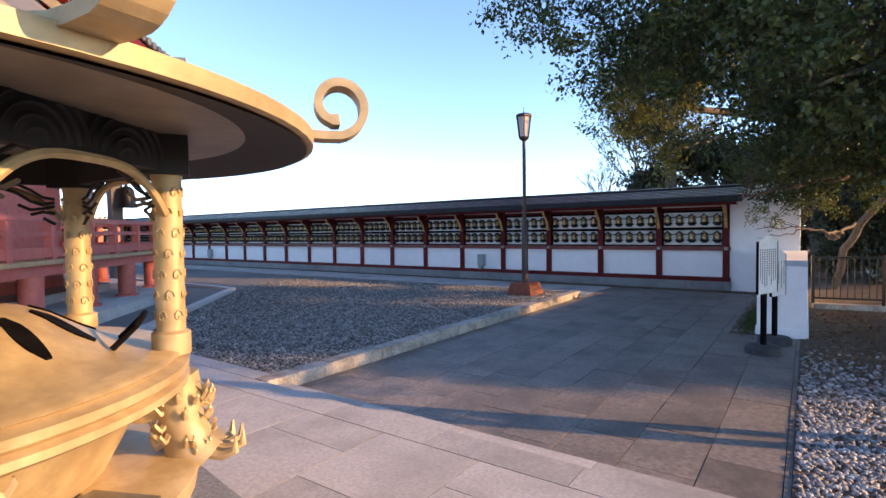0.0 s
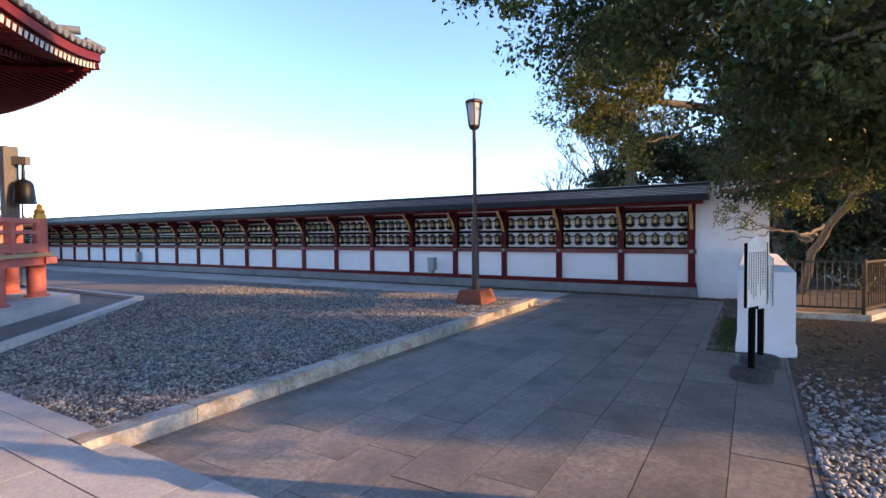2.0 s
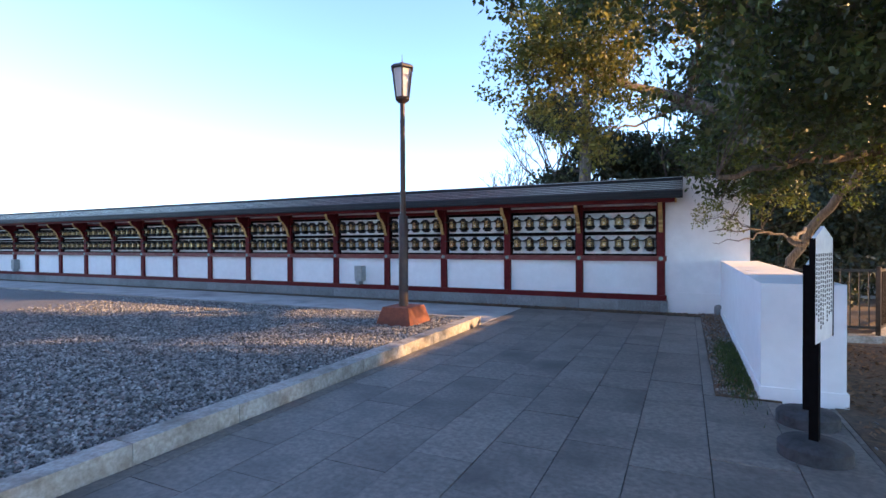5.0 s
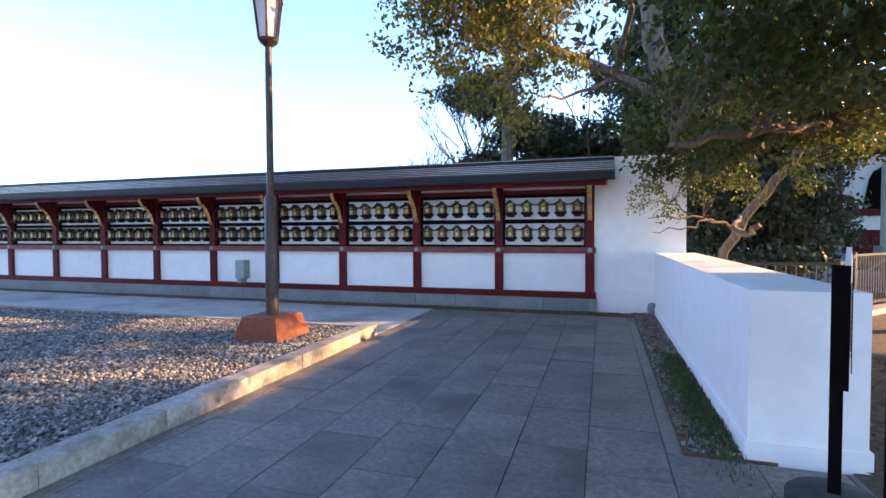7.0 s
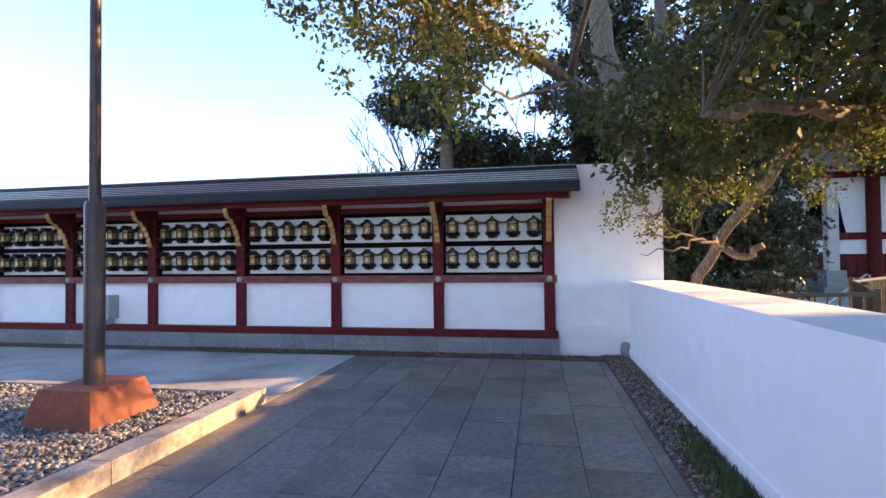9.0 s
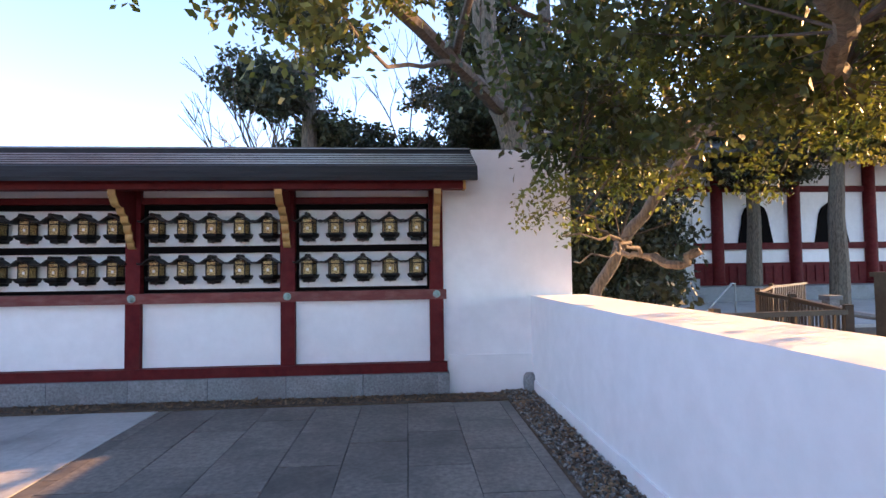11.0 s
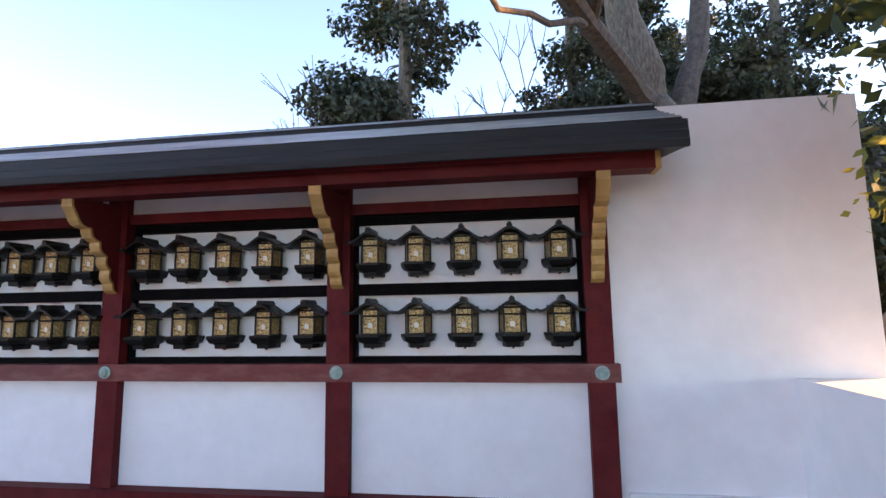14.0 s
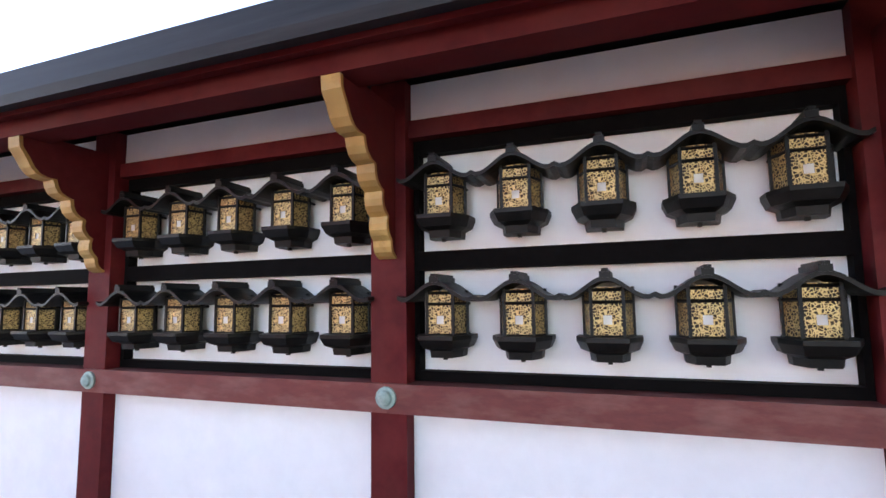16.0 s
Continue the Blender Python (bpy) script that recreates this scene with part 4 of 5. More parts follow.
for i in range(8):
    j = (i + 1) % 8
    for s in range(6):
        kb = bmesh.new()
        a, b = s / 6 + 0.0006, (s + 1) / 6 - 0.0006
        mixp = lambda p, q, t: (p[0] + (q[0] - p[0]) * t, p[1] + (q[1] - p[1]) * t)
        prism(kb, [mixp(oc_in[i], oc_in[j], a), mixp(oc_in[i], oc_in[j], b), mixp(oc_out[i], oc_out[j], b), mixp(oc_out[i], oc_out[j], a)], -0.1, 0.15, "z")
        part("kerb_stone", kb, M_PALE, island_kerb)
for i in range(8):
    j = (i + 1) % 8
    va, vb = Vector((*octagon(9.72)[i], 0)), Vector((*octagon(9.72)[j], 0))
    side = (vb - va).length
    m = Matrix.Translation(va) @ Matrix.Rotation(math.atan2(vb.y - va.y, vb.x - va.x), 4, "Z")
    if i in (0, 1, 2, 7):
        for q in range(4):
            lg = bmesh.new()
            lathe(lg, [(0.26, 0.30), (0.26, 0.34), (0.19, 0.36), (0.19, 1.08)], 20)
            part("veranda_leg", lg, M_VERM, hall, m=m @ Matrix.Translation((side * q / 4 + (0.3 if q == 0 else 0), -0.0, 0)), smooth=True)
        for z0, z1, w in ((1.40, 1.58, 0.06), (1.80, 1.88, 0.045), (2.06, 2.15, 0.055)):
            part("railing_bar", B(-0.0, side, -w, w, z0, z1), M_VERM, hall, m=m, bevel=0.01)
        for q in range(6):
            part("railing_post", B(-0.07, 0.07, -0.07, 0.07, 1.36, 2.04), M_VERM, hall, m=m @ Matrix.Translation((side * q / 6 + 0.001, 0, 0)), bevel=0.01)
        part("newel", B(-0.11, 0.11, -0.11, 0.11, 1.36, 2.16), M_VERM, hall, m=m, bevel=0.012)
        fb = bmesh.new()
        lathe(fb, [(0.125, 2.16), (0.13, 2.26), (0.10, 2.28), (0.115, 2.36), (0.07, 2.40), (0.05, 2.42), (0.075, 2.46), (0.01, 2.53)], 16)
        part("finial", fb, M_GOLDCAP, hall, "gilded finial", m=m, smooth=True)
        part("beam_end", B(-0.5, 0.25, -0.11, 0.11, 1.10, 1.26), M_VERM, hall, m=m @ Matrix.Translation((0, -0.12, 0)) @ Matrix.Rotation(radians(180), 4, "Z"), bevel=0.01)
    # pillars of the body
    pa = Vector((*octagon(8.05)[i], 0))
    pl = bmesh.new()
    lathe(pl, [(0.27, 1.36), (0.27, 5.6)], 24)
    part("pillar", pl, M_VERM, hall, m=Matrix.Translation(pa), smooth=True)
    bn = bmesh.new()
    for z in (2.6, 4.3):
        lathe(bn, [(0.30, z), (0.30, z + 0.28)], 24)
    part("pillar_band", bn, M_PALE, hall, "pale metal pillar band", m=Matrix.Translation(pa), smooth=True)
    bk = bmesh.new()
    for q, (hw, z) in enumerate(((0.4, 5.2), (0.65, 5.42), (0.95, 5.64))):
        box(bk, -hw, hw, -0.14, 0.14, z, z + 0.16)
        box(bk, -0.14, 0.14, -hw, hw, z, z + 0.16)
    part("bracket_set", bk, M_INK, hall, "dark blue-green bracket set", m=Matrix.Translation(pa) @ Matrix.Rotation(radians(22.5 + 45 * i), 4, "Z"))
# roof: upturned corners
R0 = 11.08


def eave_point(i, t, r, rise=1.0):
    p, q = octagon(r)[i], octagon(r)[(i + 1) % 8]
    lift = 0.42 * abs(2 * t - 1) ** 2.6 * rise
    return Vector((p[0] + (q[0] - p[0]) * t, p[1] + (q[1] - p[1]) * t, lift))


rb = bmesh.new()
NSEG = 16
RINGS = [(R0, 5.90), (9.4, 6.45), (7.4, 7.3), (5.0, 8.6), (2.4, 10.3), (0.4, 11.6)]
for i in range(8):
    grid = [[rb.verts.new(eave_point(i, t / NSEG, r, r / R0) + Vector((0, 0, z))) for t in range(NSEG + 1)] for r, z in RINGS]
    for a, b in zip(grid, grid[1:]):
        for t in range(NSEG):
            rb.faces.new((a[t], a[t + 1], b[t + 1], b[t]))
part("roof_slope", rb, M_TILE, hall, "grey tiled roof", smooth=True)
fb = bmesh.new()
for i in range(8):
    for t in range(NSEG):
        for za, zb, ra in ((5.60, 5.68, R0 - 0.16), (5.69, 5.88, R0 - 0.05)):
            c = [eave_point(i, u / NSEG, r) for u in (t, t + 1) for r in (ra, ra - 0.18)]
            lo = [fb.verts.new(c[k] + Vector((0, 0, za))) for k in (0, 2, 3, 1)]
            hi = [fb.verts.new(c[k] + Vector((0, 0, zb))) for k in (0, 2, 3, 1)]
            for k in range(4):
                fb.faces.new((lo[k], lo[(k + 1) % 4], hi[(k + 1) % 4], hi[k]))
            fb.faces.new(lo[::-1])
            fb.faces.new(hi)
part("eave_board", fb, M_RED, hall, "dark red eave boards")
tile_bm = bmesh.new()
lathe(tile_bm, [(0.085, -0.45), (0.085, 0.0), (0.07, 0.012)], 10, Matrix.Rotation(radians(90), 4, "Y"))
tile_me = mesh_of("eave_tile", tile_bm, M_TILE)
raft_me = mesh_of("rafter", B(-2.6, 0, -0.045, 0.045, -0.06, 0.06), M_RED)
rend_me = mesh_of("rafter_end", B(0.0, 0.012, -0.05, 0.05, -0.065, 0.065), M_PALE)
for i in (7, 0, 1, 2):
    ang = radians(45 + 45 * i)
    turn = Matrix.Rotation(ang, 4, "Z")
    n_t = 30
    for t in range(n_t + 1):
        p = eave_point(i, t / n_t, R0 + 0.03)
        place("eave_tile", tile_me, hall, Matrix.Translation(p + Vector((0, 0, 5.98))) @ turn @ Matrix.Rotation(radians(16), 4, "Y"))
    n_r = 44
    for t in range(n_r):
        p = eave_point(i, (t + 0.5) / n_r, R0 - 0.16)
        m = Matrix.Translation(p + Vector((0, 0, 5.56))) @ turn @ Matrix.Rotation(radians(9), 4, "Y")
        rf_ = place("rafter", raft_me, hall, m)
        place("rafter_end", rend_me, rf_, None, "pale rafter end")
        p = eave_point(i, (t + 0.5) / n_r, R0 - 1.2)
        place("rafter", raft_me, hall, Matrix.Translation(p + Vector((0, 0, 5.50))) @ turn @ Matrix.Rotation(radians(11), 4, "Y"))
for i in range(8):
    a = radians(22.5 + 45 * i)
    pts = [(HALL_C.x + r * math.cos(a), HALL_C.y + r * math.sin(a), z + 0.42 * r / R0 + 0.14) for r, z in ((R0 - 1.0, 6.06), (9.4, 6.42), (7.4, 7.3), (5.0, 8.6), (2.4, 10.3), (0.4, 11.6))]
    hr = bmesh.new()
    tube(hr, pts, 0.17, 8)
    part("hip_ridge", hr, M_TILE, hall, smooth=True)
    hr = bmesh.new()
    e = [(HALL_C.x + r * math.cos(a), HALL_C.y + r * math.sin(a), z) for r, z in ((R0 - 2.2, 6.92), (R0 - 1.2, 6.72), (R0 - 0.45, 6.78))]
    tube(hr, e, [0.09, 0.09, 0.10], 10)
    part("ridge_end_tile", hr, M_TILE, hall, smooth=True)
    hh = bmesh.new()
    tube(hh, [(HALL_C.x + r * math.cos(a), HALL_C.y + r * math.sin(a), z) for r, z in ((7.0, 5.4), (R0 - 1.2, 5.72), (R0 - 0.1, 6.0))], 0.11, 4)
    part("hip_rafter", hh, M_RED, hall)
# soffit under the rafters
so = bmesh.new()
for i in range(8):
    grid = [[so.verts.new(eave_point(i, t / NSEG, r, r / R0) + Vector((0, 0, z))) for t in range(NSEG + 1)] for r, z in ((R0 - 0.15, 5.64), (8.6, 6.02), (6.6, 6.3))]
    for a, b in zip(grid, grid[1:]):
        for t in range(NSEG):
            so.faces.new((a[t], a[t + 1], b[t + 1], b[t]))
part("eave_soffit", so, M_RED, hall, smooth=True)

# post with a hanging bell
bp = thing("bell_post", Matrix.Translation((-21.6, 8.5, 0)), "weathered grey timber post with a hanging bronze bell", "bell post")
part("post", B(-0.2, 0.2, -0.2, 0.2, -0.05, 4.75), M_TIMBER, bp, bevel=0.015)
part("arm", B(0.15, 0.62, -0.12, 0.12, 4.15, 4.42), M_TIMBER, bp, m=Matrix.Rotation(radians(35), 4, "Z"), bevel=0.01)
bl = bmesh.new()
lathe(bl, [(0.36, 2.75), (0.34, 2.80), (0.31, 3.1), (0.28, 3.4), (0.20, 3.52), (0.06, 3.58), (0.04, 4.12)], 20)
part("bell", bl, M_IRON, bp, "dark green bronze bell", m=Matrix.Rotation(radians(35), 4, "Z") @ Matrix.Translation((0.45, 0, 0.1)), smooth=True)

# ---- trees ----
def limb(parent, pts, r0, r1, material=M_BARK, n=8, name="limb", jag=0.05, seed=1):
    r = random.Random(seed)
    pts = [Vector(p) for p in pts]
    fine = []
    for a, b in zip(pts, pts[1:]):
        for k in range(4):
            fine.append(a.lerp(b, k / 4) + Vector((r.uniform(-jag, jag), r.uniform(-jag, jag), r.uniform(-jag, jag))) * (0 if k == 0 else 1))
    fine.append(pts[-1])
    radii = [r0 + (r1 - r0) * i / (len(fine) - 1) for i in range(len(fine))]
    b = bmesh.new()
    tube(b, fine, radii, n)
    return part(name, b, material, parent, smooth=True)


def crown(parent, lobes, per_m3, leaf, material, seed, clump=0.34, leaves_per=46, droop=0.35, name="crown", shell=0.55):
    """Leaves in small hanging clumps, gathered in lobes: (x, y, z, rx, ry, rz)."""
    g = np.random.default_rng(seed)
    cs = []
    for x, y, z, rx, ry, rz in lobes:
        k = max(6, int(per_m3 * rx * ry * rz * 4.19))
        d = g.normal(size=(k, 3))
        d /= np.linalg.norm(d, axis=1, keepdims=True)
        rad = shell + (1.06 - shell) * g.uniform(size=(k, 1)) ** 0.7
        cs.append(np.array((x, y, z)) + d * rad * (rx, ry, rz))
    cs = np.concatenate(cs)
    k = len(cs)
    size = g.uniform(0.55, 1.3, (k, 1, 1)) * clump
    off = g.normal(size=(k, leaves_per, 3)).clip(-1.45, 1.45) * size * (0.62, 0.62, 0.42)
    at = (cs[:, None] + off).reshape(-1, 3)
    n = len(at)
    ln = leaf * g.uniform(0.6, 1.25, n)
    rot = rotations(g, n)
    ax = rot[:, 0]
    ax[:, 2] -= droop
    ax /= np.linalg.norm(ax, axis=1, keepdims=True)
    sd = np.cross(ax, rot[:, 1])
    sd /= np.linalg.norm(sd, axis=1, keepdims=True) + 1e-6
    nm = np.cross(ax, sd)
    w = ln * 0.27
    v = np.stack([at, at + ax * (ln * 0.5)[:, None] + sd * w[:, None] + nm * (ln * 0.07)[:, None], at + ax * ln[:, None], at + ax * (ln * 0.5)[:, None] - sd * w[:, None] + nm * (ln * 0.07)[:, None]], 1)
    f = np.arange(4 * n).reshape(n, 4)
    ob = soup(name, v.reshape(-1, 3), f, material, parent)
    return ob, cs


def twigs(parent, hubs, ends, r, seed, share=0.35, material=M_TWIG):
    g = random.Random(seed)
    b = bmesh.new()
    for e in ends:
        if g.random() > share:
            continue
        e = Vector(e)
        h = min(hubs, key=lambda p: (Vector(p) - e).length)
        h = Vector(h)
        mid = h.lerp(e, 0.5) + Vector((g.uniform(-0.25, 0.25), g.uniform(-0.25, 0.25), g.uniform(-0.1, 0.3)))
        tube(b, [h, mid, e], [r, r * 0.6, r * 0.2], 4)
    return part("branch_spray", b, material, parent)


# broad evergreen whose limbs hang over the path
oak = thing("evergreen_tree", None, "large leaning evergreen tree with dense dark green leaves over the path", "tree")
limb(oak, [(0.8, 18.4, -0.2), (0.95, 18.3, 1.1), (1.5, 18.1, 2.1), (2.1, 17.7, 3.05), (2.2, 16.4, 4.1), (2.2, 14.4, 4.7), (2.3, 12.0, 5.2)], 0.105, 0.07, name="trunk", seed=2, n=12)
limb(oak, [(1.2, 18.05, 1.85), (0.8, 16.6, 1.6), (0.5, 15.4, 1.58)], 0.04, 0.03, seed=3)
limb(oak, [(0.75, 16.0, 1.55), (0.0, 15.1, 1.75), (-0.9, 14.1, 1.72)], 0.028, 0.006, M_TWIG, seed=4)
limb(oak, [(0.2, 15.3, 1.7), (-0.3, 14.5, 1.6), (-0.85, 14.0, 1.52)], 0.018, 0.004, M_TWIG, seed=5)
limb(oak, [(-0.1, 15.0, 1.74), (-0.55, 14.6, 1.95), (-0.95, 14.35, 1.98)], 0.014, 0.003, M_TWIG, seed=6)
limb(oak, [(0.5, 15.4, 1.58), (0.7, 15.1, 1.5), (0.78, 15.0, 1.62)], 0.05, 0.04, seed=7)
limb(oak, [(2.05, 17.2, 3.4), (1.2, 13.8, 2.9), (0.0, 12.4, 2.6), (-0.9, 11.6, 2.4)], 0.10, 0.03, seed=8)
limb(oak, [(2.2, 14.4, 4.7), (0.2, 12.5, 4.6), (-1.6, 10.6, 4.6), (-3.1, 9.3, 4.5)], 0.10, 0.02, seed=9)
limb(oak, [(2.3, 12.0, 5.2), (1.8, 10.0, 4.6), (1.0, 8.4, 3.9), (0.2, 7.2, 3.4)], 0.09, 0.02, seed=10)
limb(oak, [(2.2, 14.4, 4.7), (3.4, 12.4, 3.6), (4.2, 10.6, 3.3)], 0.10, 0.03, seed=11)
limb(oak, [(2.05, 17.2, 3.4), (0.5, 15.4, 3.7), (-1.4, 14.9, 4.2)], 0.08, 0.02, seed=12)
OAK = [(-4.03, 8.0, 5.9, 0.75, 0.75, 0.6), (-3.73, 8.2, 5.2, 0.6, 0.6, 0.45), (0.5, 15.5, 3.4, 1.2, 0.9, 0.7), (1.8, 14.6, 3.2, 1.1, 0.9, 0.8), (-2.93, 8.7, 4.8, 0.75, 0.8, 0.65), (-3.03, 8.3, 5.7, 1.1, 1.1, 0.8), (-2.03, 8.5, 6.2, 1.4, 1.3, 1.0), (-1.2, 8.6, 5.4, 1.4, 1.3, 1.1), (2.4, 10.6, 3.0, 1.6, 1.6, 0.8), (3.6, 8.6, 3.0, 1.4, 1.4, 0.9), (-2.43, 9.2, 4.75, 1.0, 1.0, 0.75), (-1.4, 9.6, 4.9, 1.3, 1.4, 1.0), (-0.6, 10.8, 4.2, 1.2, 1.5, 1.2), (0.6, 8.6, 4.4, 1.6, 1.8, 1.5), (0.6, 11.4, 3.9, 1.5, 1.8, 1.3), (-0.2, 11.9, 3.1, 0.7, 0.9, 0.5), (2.2, 9.6, 4.2, 1.8, 2.2, 1.9), (2.6, 12.5, 4.0, 2.0, 2.2, 1.8), (0.2, 13.9, 3.4, 1.3, 1.3, 1.0), (-0.7, 14.6, 2.9, 0.7, 0.8, 0.55), (3.8, 11.0, 3.9, 1.8, 2.4, 1.8), (1.0, 7.4, 3.7, 1.1, 1.2, 1.1), (2.0, 8.4, 2.9, 1.1, 1.2, 0.75), (-0.25, 7.0, 3.7, 0.7, 0.7, 0.55), (0.8, 9.8, 6.2, 3.0, 3.0, 1.6), (3.0, 9.0, 6.6, 2.6, 3.0, 1.8), (4.8, 9.2, 4.6, 1.7, 2.4, 2.2), (1.6, 14.6, 4.8, 2.0, 1.8, 1.6), (-1.0, 14.6, 3.0, 0.6, 0.6, 0.42), (-0.4, 14.8, 2.75, 0.55, 0.6, 0.42), (-0.9, 14.7, 3.5, 0.8, 0.7, 0.5), (0.4, 14.9, 2.6, 0.6, 0.6, 0.4)]
_, ends = crown(oak, OAK, 6.6, 0.102, M_LEAF, 11, leaves_per=62, shell=0.3)
twigs(oak, [(-0.9, 11.6, 2.4), (0.0, 12.4, 2.6), (1.2, 13.8, 2.9), (-1.6, 10.6, 4.6), (0.2, 12.5, 4.6), (1.8, 10.0, 4.6), (1.0, 8.4, 3.9), (3.4, 12.4, 3.6), (2.3, 12.0, 5.2), (-1.4, 14.9, 4.2), (-0.55, 14.6, 1.95), (0.5, 15.4, 3.7), (-0.3, 14.9, 3.0)], ends, 0.010, 3, 0.3)
# Same tree's leaves where sun should catch them, brightened by colour.
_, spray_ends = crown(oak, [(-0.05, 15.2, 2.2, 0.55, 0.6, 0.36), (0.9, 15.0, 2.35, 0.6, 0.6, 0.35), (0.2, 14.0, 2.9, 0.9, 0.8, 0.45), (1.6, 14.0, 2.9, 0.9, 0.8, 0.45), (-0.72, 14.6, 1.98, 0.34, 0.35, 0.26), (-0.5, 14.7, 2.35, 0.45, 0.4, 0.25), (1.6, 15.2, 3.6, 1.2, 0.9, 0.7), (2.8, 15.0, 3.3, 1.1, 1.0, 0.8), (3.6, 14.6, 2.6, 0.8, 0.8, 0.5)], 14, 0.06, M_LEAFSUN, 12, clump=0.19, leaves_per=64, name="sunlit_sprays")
limb(oak, [(0.5, 15.4, 3.7), (0.1, 15.1, 3.3), (-0.3, 14.9, 3.0), (-0.6, 14.7, 2.5), (-0.7, 14.6, 2.05)], 0.03, 0.006, M_TWIG, seed=14)
twigs(oak, [(-0.9, 14.1, 1.72), (0.0, 15.1, 1.75), (-0.55, 14.6, 1.95), (-0.6, 14.7, 2.5), (-0.3, 14.9, 3.0), (1.2, 13.8, 2.9), (2.2, 14.4, 4.7), (2.05, 17.2, 3.4)], spray_ends, 0.008, 15, 0.6)

# olive-gold tree over the wall roof
gold_t = thing("camphor_tree", None, "tall tree with olive-gold leaves behind the gallery wall", "tree")
limb(gold_t, [(0.7, 22.4, -0.2), (0.5, 22.6, 2.5), (0.6, 22.6, 4.6), (0.1, 22.4, 6.4), (-0.7, 22.0, 9.5)], 0.50, 0.26, name="trunk", n=14, seed=21, jag=0.1)
limb(gold_t, [(0.6, 22.6, 4.6), (1.3, 22.8, 6.5), (1.6, 23.0, 9.5)], 0.26, 0.15, M_TWIG, seed=22)
limb(gold_t, [(0.3, 22.5, 5.4), (-1.2, 19.6, 5.4), (-2.6, 16.8, 5.3), (-3.8, 14.6, 5.4)], 0.20, 0.05, M_TWIG, seed=23)
limb(gold_t, [(-1.2, 19.6, 5.4), (-2.4, 17.4, 4.4), (-2.9, 14.4, 3.8)], 0.05, 0.01, M_TWIG, seed=24)
limb(gold_t, [(-1.2, 19.6, 5.4), (-1.0, 17.0, 6.0), (-1.6, 15.2, 6.8)], 0.09, 0.02, M_TWIG, seed=25)
_, ends = crown(gold_t, [(-2.9, 14.0, 3.35, 0.32, 0.35, 0.3), (-3.0, 14.2, 3.95, 0.45, 0.45, 0.45), (-4.45, 13.9, 4.75, 0.7, 0.6, 0.55), (-4.0, 14.2, 4.1, 0.5, 0.5, 0.45), (-3.5, 14.2, 3.8, 0.45, 0.45, 0.35), (-4.25, 13.8, 5.7, 0.7, 0.7, 0.7), (-3.6, 14.2, 4.6, 0.6, 0.6, 0.5), (-3.9, 14.2, 5.3, 0.75, 0.9, 0.8), (-3.2, 14.6, 6.1, 1.0, 1.0, 1.0), (-2.9, 15.0, 5.1, 0.8, 0.9, 0.8), (-3.6, 14.9, 7.1, 1.2, 1.2, 0.9), (-2.0, 15.6, 6.6, 1.3, 1.2, 1.1), (-2.3, 15.4, 4.5, 0.5, 0.6, 0.5), (-1.2, 16.4, 7.6, 1.6, 1.6, 1.2)], 13.0, 0.10, M_LEAFGOLD, 13, leaves_per=62, shell=0.35)
twigs(gold_t, [(-2.6, 16.8, 5.3), (-3.8, 14.6, 5.4), (-2.4, 17.4, 4.4), (-1.6, 15.2, 6.8)], ends, 0.011, 5, 0.3)


def conifer(x, y, h, r, z0, seed, label="dark conifer behind the gallery wall", material=M_LEAFDARK, n=13):
    t = thing("conifer_tree", None, label, "tree")
    g = random.Random(seed)
    limb(t, [(x, y, -0.2), (x + 0.1, y, h * 0.5), (x, y + 0.1, h)], 0.32, 0.06, name="trunk", seed=seed)
    lobes, hubs = [], []
    for k in range(n):
        u = (k + 0.5) / n
        a = g.uniform(0, 6.28)
        rr_ = r * (1 - 0.55 * u) * g.uniform(0.55, 1.0)
        lobes.append((x + rr_ * 0.62 * math.cos(a), y + rr_ * 0.62 * math.sin(a), z0 + (h - z0) * u, rr_ * 0.62, rr_ * 0.62, rr_ * 0.36))
        hubs.append((x, y, z0 + (h - z0) * u))
    _, e = crown(t, lobes, 8.0, 0.17, material, seed, clump=0.36, leaves_per=70, droop=0.5, shell=0.2)
    twigs(t, hubs, e, 0.03, seed, 0.2)
    return t


conifer(-4.9, 24.2, 12.0, 2.9, 3.0, 31, n=17)
conifer(-0.6, 27.0, 14.0, 3.8, 3.2, 32, n=16)
conifer(4.6, 26.5, 13.0, 3.4, 2.8, 33, "dark evergreen in the grove beside the gallery wall")
conifer(12.0, 30.0, 14.0, 3.4, 7.0, 34, "dark evergreen tree in the shaded grove")
# Unseen tree, added where its shadow falls on the path and low wall.
conifer(16.8, 16.4, 12.0, 3.2, 3.0, 35, "dark evergreen tree in the shaded grove", n=15)
conifer(13.0, 27.0, 13.0, 3.6, 5.5, 36, "dark evergreen tree in the shaded grove", n=15)
# Also added out of view to block low sun; crown raised to leave a gap.
conifer(8.6, 14.8, 12.0, 3.2, 5.8, 37, "dark evergreen tree in the shaded grove", n=15)
conifer(20.5, 29.0, 14.0, 3.6, 6.0, 38, "dark evergreen tree in the shaded grove")
conifer(22.0, 33.0, 15.0, 5.0, 5.5, 39, "dark evergreen tree behind the red hall")
conifer(6.0, 36.5, 15.0, 4.6, 5.0, 40, "dark evergreen tree behind the red hall")


